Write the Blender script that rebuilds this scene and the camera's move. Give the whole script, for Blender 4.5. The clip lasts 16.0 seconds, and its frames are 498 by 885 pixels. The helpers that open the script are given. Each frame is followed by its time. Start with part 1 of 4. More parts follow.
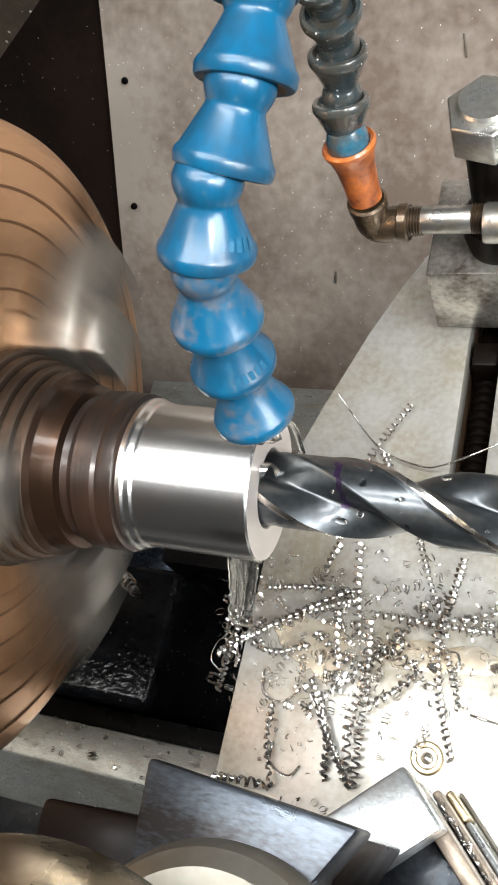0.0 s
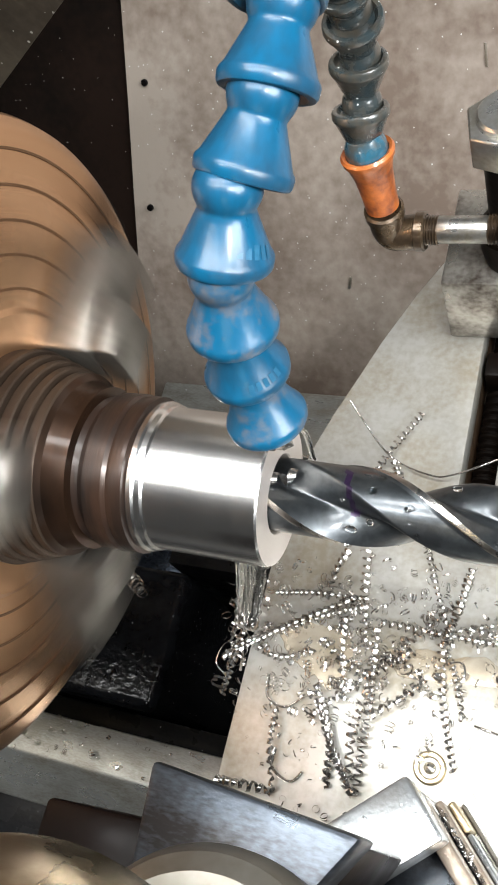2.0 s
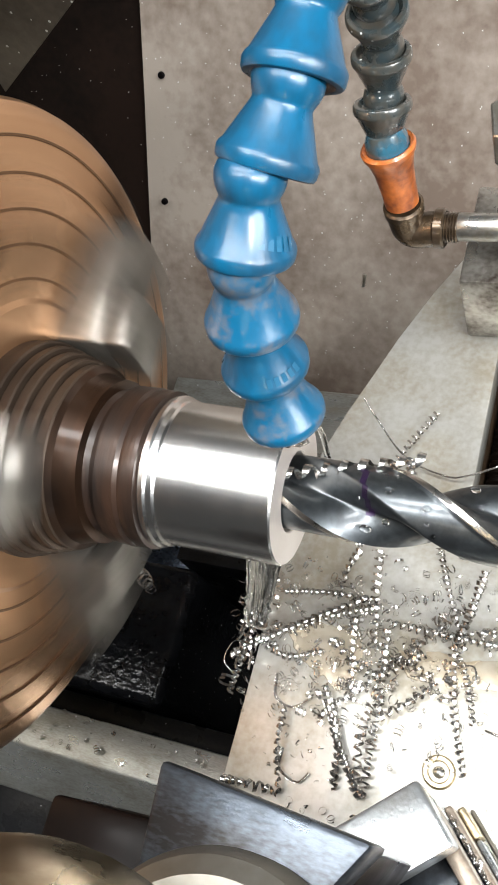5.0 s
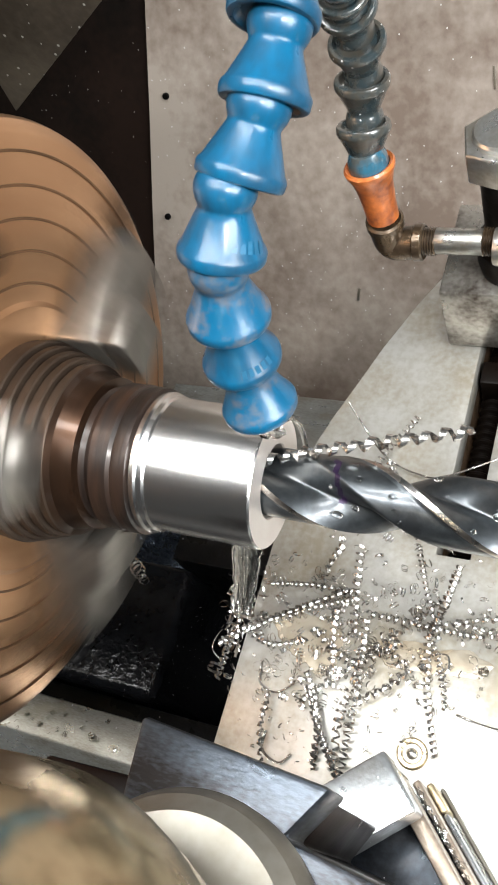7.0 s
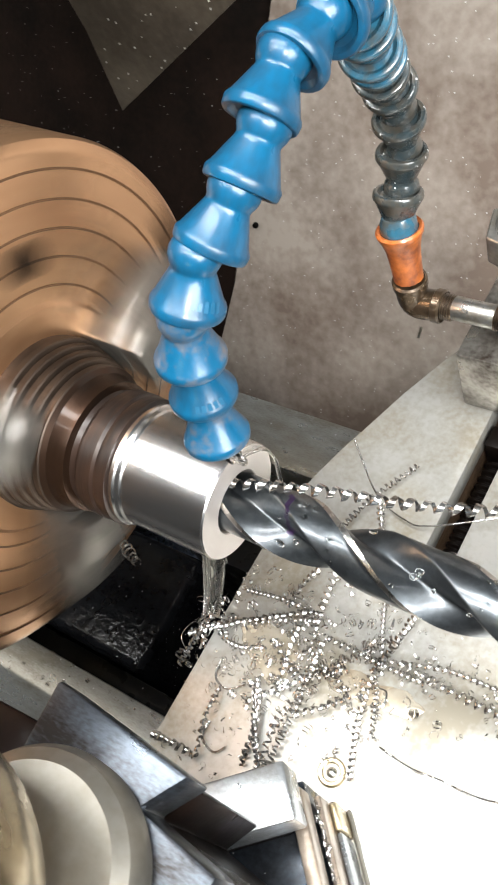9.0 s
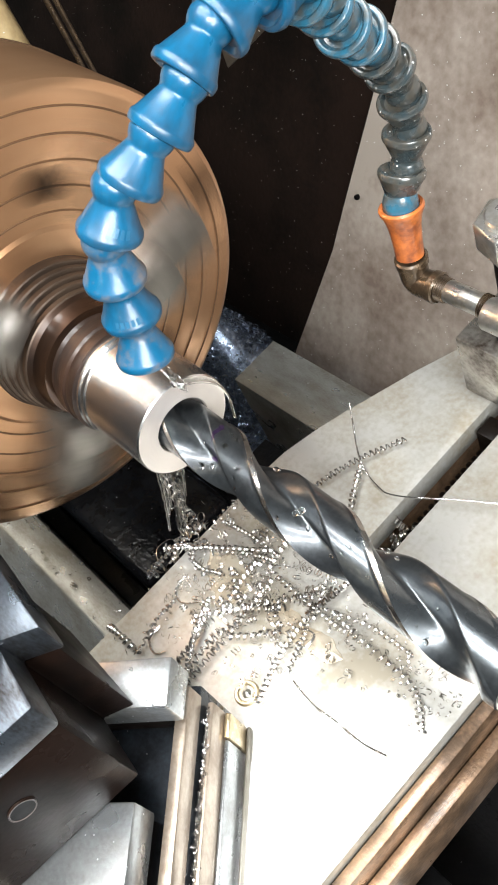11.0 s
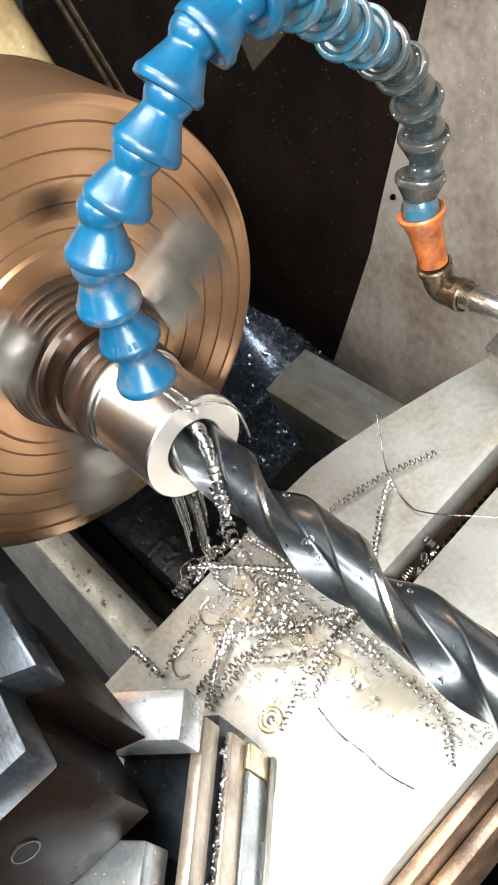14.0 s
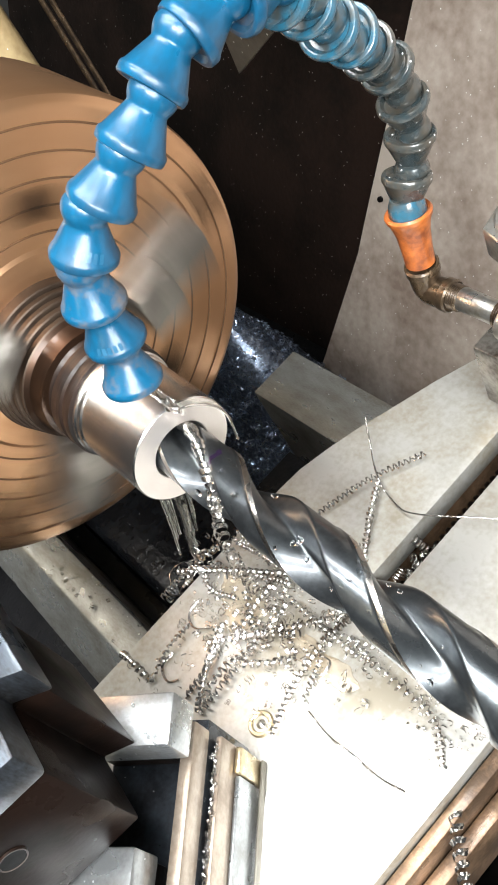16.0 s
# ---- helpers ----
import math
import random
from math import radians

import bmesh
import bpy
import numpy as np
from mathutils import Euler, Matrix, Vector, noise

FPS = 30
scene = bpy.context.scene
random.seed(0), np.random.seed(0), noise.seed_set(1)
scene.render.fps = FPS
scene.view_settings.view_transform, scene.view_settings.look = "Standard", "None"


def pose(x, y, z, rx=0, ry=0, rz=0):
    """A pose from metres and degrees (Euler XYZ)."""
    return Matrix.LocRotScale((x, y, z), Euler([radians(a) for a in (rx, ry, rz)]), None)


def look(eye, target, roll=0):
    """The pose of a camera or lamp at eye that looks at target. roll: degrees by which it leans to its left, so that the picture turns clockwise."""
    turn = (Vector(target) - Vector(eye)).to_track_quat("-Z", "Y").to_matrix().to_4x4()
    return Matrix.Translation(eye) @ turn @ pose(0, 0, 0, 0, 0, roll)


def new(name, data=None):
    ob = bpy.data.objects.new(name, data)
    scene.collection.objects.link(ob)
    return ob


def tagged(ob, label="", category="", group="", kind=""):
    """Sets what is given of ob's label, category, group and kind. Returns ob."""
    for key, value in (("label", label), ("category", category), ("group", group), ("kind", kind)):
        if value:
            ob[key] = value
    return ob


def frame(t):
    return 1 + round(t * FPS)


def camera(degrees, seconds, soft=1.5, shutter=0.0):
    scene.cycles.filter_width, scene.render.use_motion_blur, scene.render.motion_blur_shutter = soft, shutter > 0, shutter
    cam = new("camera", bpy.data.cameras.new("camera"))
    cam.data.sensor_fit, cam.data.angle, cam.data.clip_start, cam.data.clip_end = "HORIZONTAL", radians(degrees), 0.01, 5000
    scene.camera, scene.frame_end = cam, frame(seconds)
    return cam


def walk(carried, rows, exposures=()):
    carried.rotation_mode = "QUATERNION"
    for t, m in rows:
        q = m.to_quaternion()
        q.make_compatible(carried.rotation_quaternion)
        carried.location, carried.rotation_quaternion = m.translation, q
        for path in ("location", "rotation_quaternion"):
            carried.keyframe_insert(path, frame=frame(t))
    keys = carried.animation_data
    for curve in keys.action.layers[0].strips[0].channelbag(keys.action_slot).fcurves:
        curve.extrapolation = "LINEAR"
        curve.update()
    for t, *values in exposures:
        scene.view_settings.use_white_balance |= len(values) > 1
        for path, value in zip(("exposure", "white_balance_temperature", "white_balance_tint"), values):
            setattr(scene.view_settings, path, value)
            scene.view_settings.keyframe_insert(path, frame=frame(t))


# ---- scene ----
cam = camera(31.8, 16.0, 1.8, 0.4)
ROWS = [
    (0.0, 0.06184, -0.06971, 0.28049, 27.155, 17.833, 13.586),
    (0.5, 0.06241, -0.06999, 0.28242, 27.507, 17.838, 13.934),
    (1.0, 0.06212, -0.06942, 0.28207, 27.690, 18.053, 14.550),
    (1.5, 0.06137, -0.06962, 0.28203, 27.754, 17.807, 14.972),
    (2.0, 0.06137, -0.06937, 0.28143, 27.812, 17.660, 15.252),
    (2.5, 0.06287, -0.06724, 0.28108, 27.930, 17.848, 15.376),
    (3.0, 0.06134, -0.06681, 0.28024, 27.980, 17.789, 15.846),
    (3.5, 0.05904, -0.06815, 0.27914, 28.030, 17.906, 16.286),
    (4.0, 0.05830, -0.06825, 0.27908, 28.024, 17.801, 16.525),
    (6.5, 0.06441, -0.07575, 0.28051, 28.420, 17.285, 16.563),
    (7.0, 0.07165, -0.07929, 0.28884, 29.444, 17.620, 17.412),
    (7.5, 0.08156, -0.07973, 0.29646, 30.063, 17.935, 19.041),
    (8.0, 0.09271, -0.07570, 0.30065, 30.902, 17.535, 22.375),
    (8.5, 0.09391, -0.07224, 0.29932, 31.269, 17.241, 25.577),
    (9.0, 0.10929, -0.06803, 0.30400, 32.890, 16.972, 30.885),
    (9.5, 0.13243, -0.05481, 0.29910, 33.228, 19.071, 37.677),
    (9.7, 0.14377, -0.05601, 0.29929, 34.359, 18.188, 40.151),
    (12.0, 0.17980, -0.03364, 0.29504, 36.840, 22.512, 48.326),
    (12.5, 0.18075, -0.02995, 0.29290, 36.953, 23.632, 48.918),
    (13.0, 0.17778, -0.03002, 0.28904, 36.644, 23.853, 48.620),
    (13.5, 0.17657, -0.02937, 0.28758, 36.508, 23.513, 48.078),
    (14.0, 0.17526, -0.02947, 0.28886, 36.433, 22.953, 47.954),
    (14.5, 0.17605, -0.03037, 0.28891, 36.403, 22.853, 47.343),
    (15.0, 0.17509, -0.03108, 0.28910, 36.609, 22.706, 47.408),
    (15.5, 0.17453, -0.03049, 0.28803, 36.386, 22.451, 47.044),
    (16.0, 0.17490, -0.02937, 0.28691, 36.423, 22.656, 47.180),
]
walk(cam, [(t, pose(x, y, z, rx, ry, rz)) for t, x, y, z, rx, ry, rz in ROWS], [(0.0, 0.11), (4.0, 0.17), (8.0, 0.28), (9.5, 0.40), (12.0, 0.51), (16.0, 0.57)])

# ---------------------------------------------------------------- light
world = bpy.data.worlds.new("workshop_air")
scene.world = world
world.use_nodes = True
world.node_tree.nodes["Background"].inputs[0].default_value = (0.80, 0.88, 1.0, 1)
world.node_tree.nodes["Background"].inputs[1].default_value = 0.015


def area_lamp(name, eye, target, sx, sy, watts, colour):
    data = bpy.data.lights.new(name, "AREA")
    data.shape, data.size, data.size_y, data.energy, data.color = "RECTANGLE", sx, sy, watts, colour
    ob = new(name, data)
    ob.matrix_world = look(eye, target)
    return ob


area_lamp("ceiling_tube_front", (-0.05, -0.33, 1.10), (-0.05, -0.10, 0.0), 0.95, 0.16, 10.2, (0.99, 1.0, 1.0))
area_lamp("ceiling_tube_back", (-0.02, 0.06, 1.10), (-0.02, 0.03, 0.0), 1.00, 0.17, 11.4, (0.99, 1.0, 1.0))
area_lamp("machine_lamp", (0.30, -0.20, 0.55), (0.06, -0.03, 0.0), 0.08, 0.08, 2.3, (1.0, 0.98, 0.95))
area_lamp("side_window", (1.5, -0.5, 1.0), (0.0, 0.05, 0.05), 0.9, 0.9, 50.0, (0.94, 0.98, 1.0))


# ---------------------------------------------------------------- materials
def material(name, base, dark, metallic, rough, rough_var=0.15, scale=60.0, fine=600.0, bump=0.15, stretch=(1, 1, 1), speck=None, coat=0.0, object_random=0.0, blend=(0.38, 0.66), spec=0.5):
    """Principled surface whose colour wavers between base and dark at two scales, with fine relief and optional bright specks."""
    m = bpy.data.materials.new(name)
    m.use_nodes = True
    nt = m.node_tree
    n, link = nt.nodes, nt.links.new
    bsdf = n["Principled BSDF"]
    tc, mp = n.new("ShaderNodeTexCoord"), n.new("ShaderNodeMapping")
    mp.inputs["Scale"].default_value = stretch
    link(tc.outputs["Object"], mp.inputs["Vector"])
    big, small = n.new("ShaderNodeTexNoise"), n.new("ShaderNodeTexNoise")
    for tex, s, d in ((big, scale, 6), (small, fine, 3)):
        tex.inputs["Scale"].default_value, tex.inputs["Detail"].default_value = s, d
        link(mp.outputs[0], tex.inputs["Vector"])
    mix = n.new("ShaderNodeMix")
    mix.data_type = "RGBA"
    ramp = n.new("ShaderNodeMapRange")
    ramp.inputs["From Min"].default_value, ramp.inputs["From Max"].default_value = blend
    add = n.new("ShaderNodeMath")
    add.operation = "MULTIPLY_ADD"
    add.inputs[1].default_value = 0.35
    link(small.outputs[0], add.inputs[0])
    sub = n.new("ShaderNodeMath")
    sub.operation = "SUBTRACT"
    sub.inputs[1].default_value = 0.175
    link(big.outputs[0], sub.inputs[0])
    link(sub.outputs[0], add.inputs[2])
    link(add.outputs[0], ramp.inputs["Value"])
    link(ramp.outputs[0], mix.inputs["Factor"])
    mix.inputs["A"].default_value, mix.inputs["B"].default_value = (*base, 1), (*dark, 1)
    colour = mix.outputs["Result"]
    if speck:
        vor = n.new("ShaderNodeTexVoronoi")
        vor.inputs["Scale"].default_value = speck[1]
        link(tc.outputs["Object"], vor.inputs["Vector"])
        less = n.new("ShaderNodeMath")
        less.operation = "LESS_THAN"
        less.inputs[1].default_value = speck[2]
        link(vor.outputs["Distance"], less.inputs[0])
        pick = n.new("ShaderNodeSeparateColor")
        link(vor.outputs["Color"], pick.inputs[0])
        few = n.new("ShaderNodeMath")
        few.operation = "LESS_THAN"
        few.inputs[1].default_value = speck[3]
        link(pick.outputs[0], few.inputs[0])
        both = n.new("ShaderNodeMath")
        both.operation = "MULTIPLY"
        link(less.outputs[0], both.inputs[0])
        link(few.outputs[0], both.inputs[1])
        mix2 = n.new("ShaderNodeMix")
        mix2.data_type = "RGBA"
        link(both.outputs[0], mix2.inputs["Factor"])
        link(colour, mix2.inputs["A"])
        mix2.inputs["B"].default_value = (*speck[0], 1)
        colour = mix2.outputs["Result"]
    if object_random:
        info, hsv, rng = n.new("ShaderNodeObjectInfo"), n.new("ShaderNodeHueSaturation"), n.new("ShaderNodeMapRange")
        link(info.outputs["Random"], rng.inputs["Value"])
        rng.inputs["To Min"].default_value, rng.inputs["To Max"].default_value = 1 - object_random, 1 + object_random
        link(rng.outputs[0], hsv.inputs["Value"])
        link(colour, hsv.inputs["Color"])
        colour = hsv.outputs[0]
    link(colour, bsdf.inputs["Base Color"])
    bsdf.inputs["Metallic"].default_value = metallic
    rr = n.new("ShaderNodeMapRange")
    rr.inputs["From Min"].default_value, rr.inputs["From Max"].default_value = 0.3, 0.7
    rr.inputs["To Min"].default_value, rr.inputs["To Max"].default_value = max(0.03, rough - rough_var), min(1, rough + rough_var)
    link(big.outputs[0], rr.inputs["Value"])
    link(rr.outputs[0], bsdf.inputs["Roughness"])
    bsdf.inputs["Coat Weight"].default_value = coat
    bsdf.inputs["Specular IOR Level"].default_value = spec
    bsdf.inputs["Coat Roughness"].default_value = 0.12
    if bump:
        bp = n.new("ShaderNodeBump")
        bp.inputs["Strength"].default_value, bp.inputs["Distance"].default_value = bump, 0.0006
        link(small.outputs[0], bp.inputs["Height"])
        link(bp.outputs[0], bsdf.inputs["Normal"])
    return m


def plain_glass(name, colour, rough, ior):
    m = bpy.data.materials.new(name)
    m.use_nodes = True
    b = m.node_tree.nodes["Principled BSDF"]
    b.inputs["Base Color"].default_value = (*colour, 1)
    b.inputs["Roughness"].default_value, b.inputs["IOR"].default_value, b.inputs["Transmission Weight"].default_value = rough, ior, 1.0
    return m


WHITE = (0.75, 0.76, 0.78)
M_PLATE = material("scraped_steel", (0.475, 0.47, 0.44), (0.31, 0.28, 0.22), 0.56, 0.43, 0.12, 30, 420, 0.10, coat=0.35)
M_PLATE_SIDE = material("oily_iron_side", (0.24, 0.15, 0.09), (0.08, 0.05, 0.03), 0.5, 0.4, 0.15, 70, 700, 0.3, coat=0.3)
M_BED = material("ground_bed_iron", (0.47, 0.475, 0.45), (0.28, 0.265, 0.225), 0.8, 0.34, 0.12, 45, 600, 0.15, (1, 3, 1), (WHITE, 260, 0.10, 0.10), 0.4)
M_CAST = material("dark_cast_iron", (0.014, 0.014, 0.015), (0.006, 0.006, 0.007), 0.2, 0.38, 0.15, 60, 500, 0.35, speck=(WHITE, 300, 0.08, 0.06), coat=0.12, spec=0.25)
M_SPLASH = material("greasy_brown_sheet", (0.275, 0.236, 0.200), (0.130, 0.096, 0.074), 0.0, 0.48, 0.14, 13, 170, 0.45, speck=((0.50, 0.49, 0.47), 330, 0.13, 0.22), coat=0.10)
M_SPLASH_DARK = material("black_speckled_sheet", (0.0105, 0.0065, 0.005), (0.0035, 0.0026, 0.002), 0.0, 0.42, 0.12, 16, 260, 0.25, speck=((0.30, 0.28, 0.26), 300, 0.10, 0.26), coat=0.02, spec=0.12)
M_CHUCK = material("oiled_chuck_steel", (0.68, 0.41, 0.235), (0.47, 0.255, 0.130), 0.88, 0.29, 0.05, 20, 300, 0.04, coat=0.15)
M_GROOVE = material("dark_groove_oil", (0.15, 0.075, 0.035), (0.09, 0.045, 0.02), 0.4, 0.5, 0.1, 80, 400, 0.1)
M_JAW = material("hardened_jaw_steel", (0.26, 0.242, 0.216), (0.13, 0.116, 0.100), 0.85, 0.38, 0.1, 80, 500, 0.1, coat=0.3)
# near-black colour for the shade inside holes, and for the rivets
M_HOLE = material("black_rivet_and_hole_shade", (0.001, 0.0009, 0.0008), (0.0014, 0.001, 0.0009), 0.0, 0.5, 0.1, 80, 400, 0.1, spec=0.1)
M_WORK = material("turned_bright_steel", (0.84, 0.83, 0.82), (0.80, 0.785, 0.77), 1.0, 0.25, 0.015, 60, 1500, 0.02, (6, 0.6, 0.6))
M_FACE = material("faced_steel", (0.80, 0.74, 0.69), (0.72, 0.65, 0.60), 0.8, 0.45, 0.06, 60, 900, 0.08)
M_COPPER = material("copper_brown_turned_steel", (0.075, 0.040, 0.024), (0.022, 0.013, 0.009), 0.85, 0.36, 0.1, 70, 500, 0.1, coat=0.3)
M_RING = material("ringed_collar_steel", (0.095, 0.066, 0.047), (0.032, 0.021, 0.015), 0.7, 0.40, 0.08, 60, 500, 0.05)
M_STOCK = material("rusty_bar_stock", (0.034, 0.0185, 0.0125), (0.008, 0.0055, 0.0045), 0.3, 0.38, 0.12, 90, 500, 0.2, (2.5, 0.5, 0.5), coat=0.15)
M_DRILL = material("black_oxide_steel", (0.125, 0.140, 0.150), (0.062, 0.068, 0.074), 0.9, 0.33, 0.08, 60, 500, 0.05, coat=0.5)
M_LAND = material("ground_land_steel", (0.62, 0.60, 0.57), (0.42, 0.38, 0.34), 1.0, 0.28, 0.08, 120, 600, 0.05)
M_MARKER = material("purple_marker_ink", (0.014, 0.006, 0.024), (0.03, 0.015, 0.05), 0.3, 0.35, 0.1, 200, 800, 0.0)
M_BLUE = material("blue_acetal", (0.003, 0.078, 0.160), (0.008, 0.046, 0.090), 0.0, 0.34, 0.10, 70, 600, 0.10, (1, 1, 0.4), coat=0.12)
M_BLUE_PALE = material("worn_pale_blue", (0.024, 0.110, 0.195), (0.008, 0.078, 0.150), 0.0, 0.35, 0.1, 200, 700, 0.1)
M_BLUE_WORN = material("greasy_blue_acetal", (0.020, 0.105, 0.165), (0.050, 0.060, 0.060), 0.0, 0.28, 0.10, 160, 700, 0.15, coat=0.6)
M_GREASE = material("grey_green_greasy_acetal", (0.028, 0.042, 0.047), (0.052, 0.046, 0.036), 0.0, 0.28, 0.10, 160, 700, 0.2, speck=(WHITE, 500, 0.16, 0.10), coat=0.7)
M_ORANGE = material("orange_acetal", (0.45, 0.125, 0.028), (0.17, 0.045, 0.016), 0.0, 0.36, 0.10, 120, 600, 0.1, coat=0.3)
M_BRONZE = material("oily_brown_brass", (0.125, 0.085, 0.050), (0.045, 0.031, 0.021), 0.7, 0.30, 0.10, 120, 500, 0.15, coat=0.4)
M_ZINC = material("zinc_pipe", (0.38, 0.38, 0.365), (0.25, 0.23, 0.19), 0.9, 0.32, 0.10, 150, 500, 0.12, coat=0.2)
M_BOLT = material("worn_bolt_steel", (0.58, 0.58, 0.56), (0.38, 0.36, 0.31), 0.9, 0.32, 0.10, 120, 600, 0.12)
M_WALL = material("beige_oily_steel", (0.44, 0.37, 0.30), (0.28, 0.22, 0.17), 0.7, 0.36, 0.10, 70, 600, 0.1, coat=0.2)
M_CLAMP = material("stained_clamp_steel", (0.40, 0.385, 0.35), (0.07, 0.052, 0.040), 0.8, 0.34, 0.10, 55, 500, 0.15, coat=0.3)
M_GUARD = material("dark_brown_guard", (0.105, 0.088, 0.066), (0.050, 0.040, 0.030), 0.0, 0.5, 0.1, 20, 260, 0.3, speck=((0.5, 0.5, 0.47), 260, 0.16, 0.34))
M_WETFLOOR = material("wet_blued_slot_floor", (0.045, 0.055, 0.068), (0.018, 0.019, 0.022), 0.7, 0.34, 0.12, 60, 700, 0.1, speck=(WHITE, 620, 0.12, 0.10), coat=0.4)
# tool post sides: brown steel with the shade of upright faces in the colour
M_BODY = material("brown_shaded_tool_steel", (0.008, 0.0044, 0.0032), (0.0035, 0.0024, 0.002), 0.0, 0.36, 0.12, 40, 500, 0.1, spec=0.08)
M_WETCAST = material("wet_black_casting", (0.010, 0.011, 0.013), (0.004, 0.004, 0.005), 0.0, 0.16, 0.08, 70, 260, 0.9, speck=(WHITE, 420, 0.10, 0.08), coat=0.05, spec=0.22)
# dark steel parts; also carries the shade of slots and undercuts as colour
M_BLACK = material("black_steel_and_recess_shade", (0.0055, 0.0038, 0.0029), (0.0028, 0.002, 0.0016), 0.0, 0.36, 0.12, 90, 600, 0.12, spec=0.06)
M_BLOCK = material("wet_grey_steel", (0.36, 0.38, 0.39), (0.24, 0.24, 0.235), 0.8, 0.33, 0.10, 90, 700, 0.15, speck=(WHITE, 500, 0.15, 0.12), coat=0.4)
M_HUB = material("polished_hub_steel", (0.34, 0.32, 0.28), (0.25, 0.23, 0.19), 0.9, 0.44, 0.06, 40, 300, 0.04)
M_KNOB = material("brassy_worn_dome", (0.60, 0.49, 0.32), (0.30, 0.22, 0.13), 1.0, 0.24, 0.10, 45, 300, 0.06)
M_BRASS = material("brass", (0.62, 0.52, 0.35), (0.42, 0.33, 0.20), 0.9, 0.30, 0.1, 150, 500, 0.1)
M_SWARF = material("bright_swarf", (0.74, 0.73, 0.71), (0.22, 0.19, 0.16), 0.95, 0.22, 0.08, 160, 800, 0.0, object_random=0.25)
M_SWARF_BLUE = material("blue_grey_swarf", (0.30, 0.36, 0.46), (0.10, 0.12, 0.16), 0.9, 0.30, 0.10, 300, 900, 0.2)
M_GOLD_PAINT = material("tan_enamel", (0.46, 0.35, 0.18), (0.26, 0.18, 0.085), 0.0, 0.35, 0.1, 40, 300, 0.1, speck=(WHITE, 300, 0.1, 0.1), coat=0.5)
M_ROOM = material("grey_workshop_plaster", (0.17, 0.17, 0.165), (0.13, 0.13, 0.125), 0.0, 0.8, 0.1, 2, 40, 0.1)
M_FLOOR = material("oily_concrete", (0.16, 0.155, 0.15), (0.09, 0.085, 0.08), 0.0, 0.6, 0.2, 3, 60, 0.2)
# coolant film whose burnt-out highlight is put in as white colour
M_GLARE_FILM = material("glare_white_coolant_film", (0.84, 0.85, 0.83), (0.76, 0.77, 0.75), 0.0, 0.10, 0.05, 40, 300, 0.03, coat=0.5)
M_RUST = material("rust_smeared_blue_acetal", (0.003, 0.076, 0.156), (0.15, 0.115, 0.09), 0.0, 0.36, 0.1, 45, 500, 0.1, coat=0.15, blend=(0.44, 0.68))
# tool post top: scuffed steel, reflected overhead light mixed into the colour
M_POST_TOP = material("scuffed_steel_blue_sheen", (0.082, 0.096, 0.114), (0.024, 0.021, 0.020), 0.85, 0.36, 0.12, 34, 500, 0.08, (1, 2.5, 1), coat=0.1)
M_OIL = material("tan_oily_coolant", (0.50, 0.45, 0.36), (0.36, 0.29, 0.20), 0.5, 0.26, 0.08, 60, 300, 0.05, coat=0.5)
M_COOLANT = plain_glass("coolant", (0.97, 0.98, 0.97), 0.02, 1.33)


# ---------------------------------------------------------------- mesh helpers
def thing(name, label, category, m=None, group="", kind=""):
    ob = new(name)
    ob.empty_display_size = 0.01
    if m is not None:
        ob.matrix_basis = m
    return tagged(ob, label, category, group, kind)


def mesh_of(name, bm, mat, smooth=30):
    bmesh.ops.recalc_face_normals(bm, faces=bm.faces)
    me = bpy.data.meshes.new(name)
    bm.to_mesh(me)
    bm.free()
    for one in (mat if isinstance(mat, (list, tuple)) else [mat]):
        me.materials.append(one)
    if smooth:
        for p in me.polygons:
            p.use_smooth = True
        me.set_sharp_from_angle(angle=radians(smooth))
    return me


def part(name, bm, mat, parent=None, label="", smooth=30):
    ob = new(name, mesh_of(name, bm, mat, smooth))
    ob.parent = parent
    return tagged(ob, label) if label else ob


def box(x0, x1, y0, y1, z0, z1, bevel=0.0008, segments=2):
    bm = bmesh.new()
    bmesh.ops.create_cube(bm, size=1)
    for v in bm.verts:
        v.co = Vector(((x0 + x1) / 2 + v.co.x * (x1 - x0), (y0 + y1) / 2 + v.co.y * (y1 - y0), (z0 + z1) / 2 + v.co.z * (z1 - z0)))
    if bevel:
        bmesh.ops.bevel(bm, geom=bm.edges[:], offset=bevel, segments=segments, affect="EDGES", profile=0.5)
    return bm


def prism(points, z0, z1, bevel=0.0008, shift=(0, 0)):
    """A plan outline raised from z0 to z1; the top is moved by shift."""
    bm = bmesh.new()
    low = [bm.verts.new((x, y, z0)) for x, y in points]
    high = [bm.verts.new((x + shift[0], y + shift[1], z1)) for x, y in points]
    bm.faces.new(low)
    bm.faces.new(high)
    for i in range(len(points)):
        j = (i + 1) % len(points)
        bm.faces.new((low[i], low[j], high[j], high[i]))
    bmesh.ops.recalc_face_normals(bm, faces=bm.faces)
    if bevel:
        bmesh.ops.bevel(bm, geom=bm.edges[:], offset=bevel, segments=2, affect="EDGES", profile=0.5)
    return bm


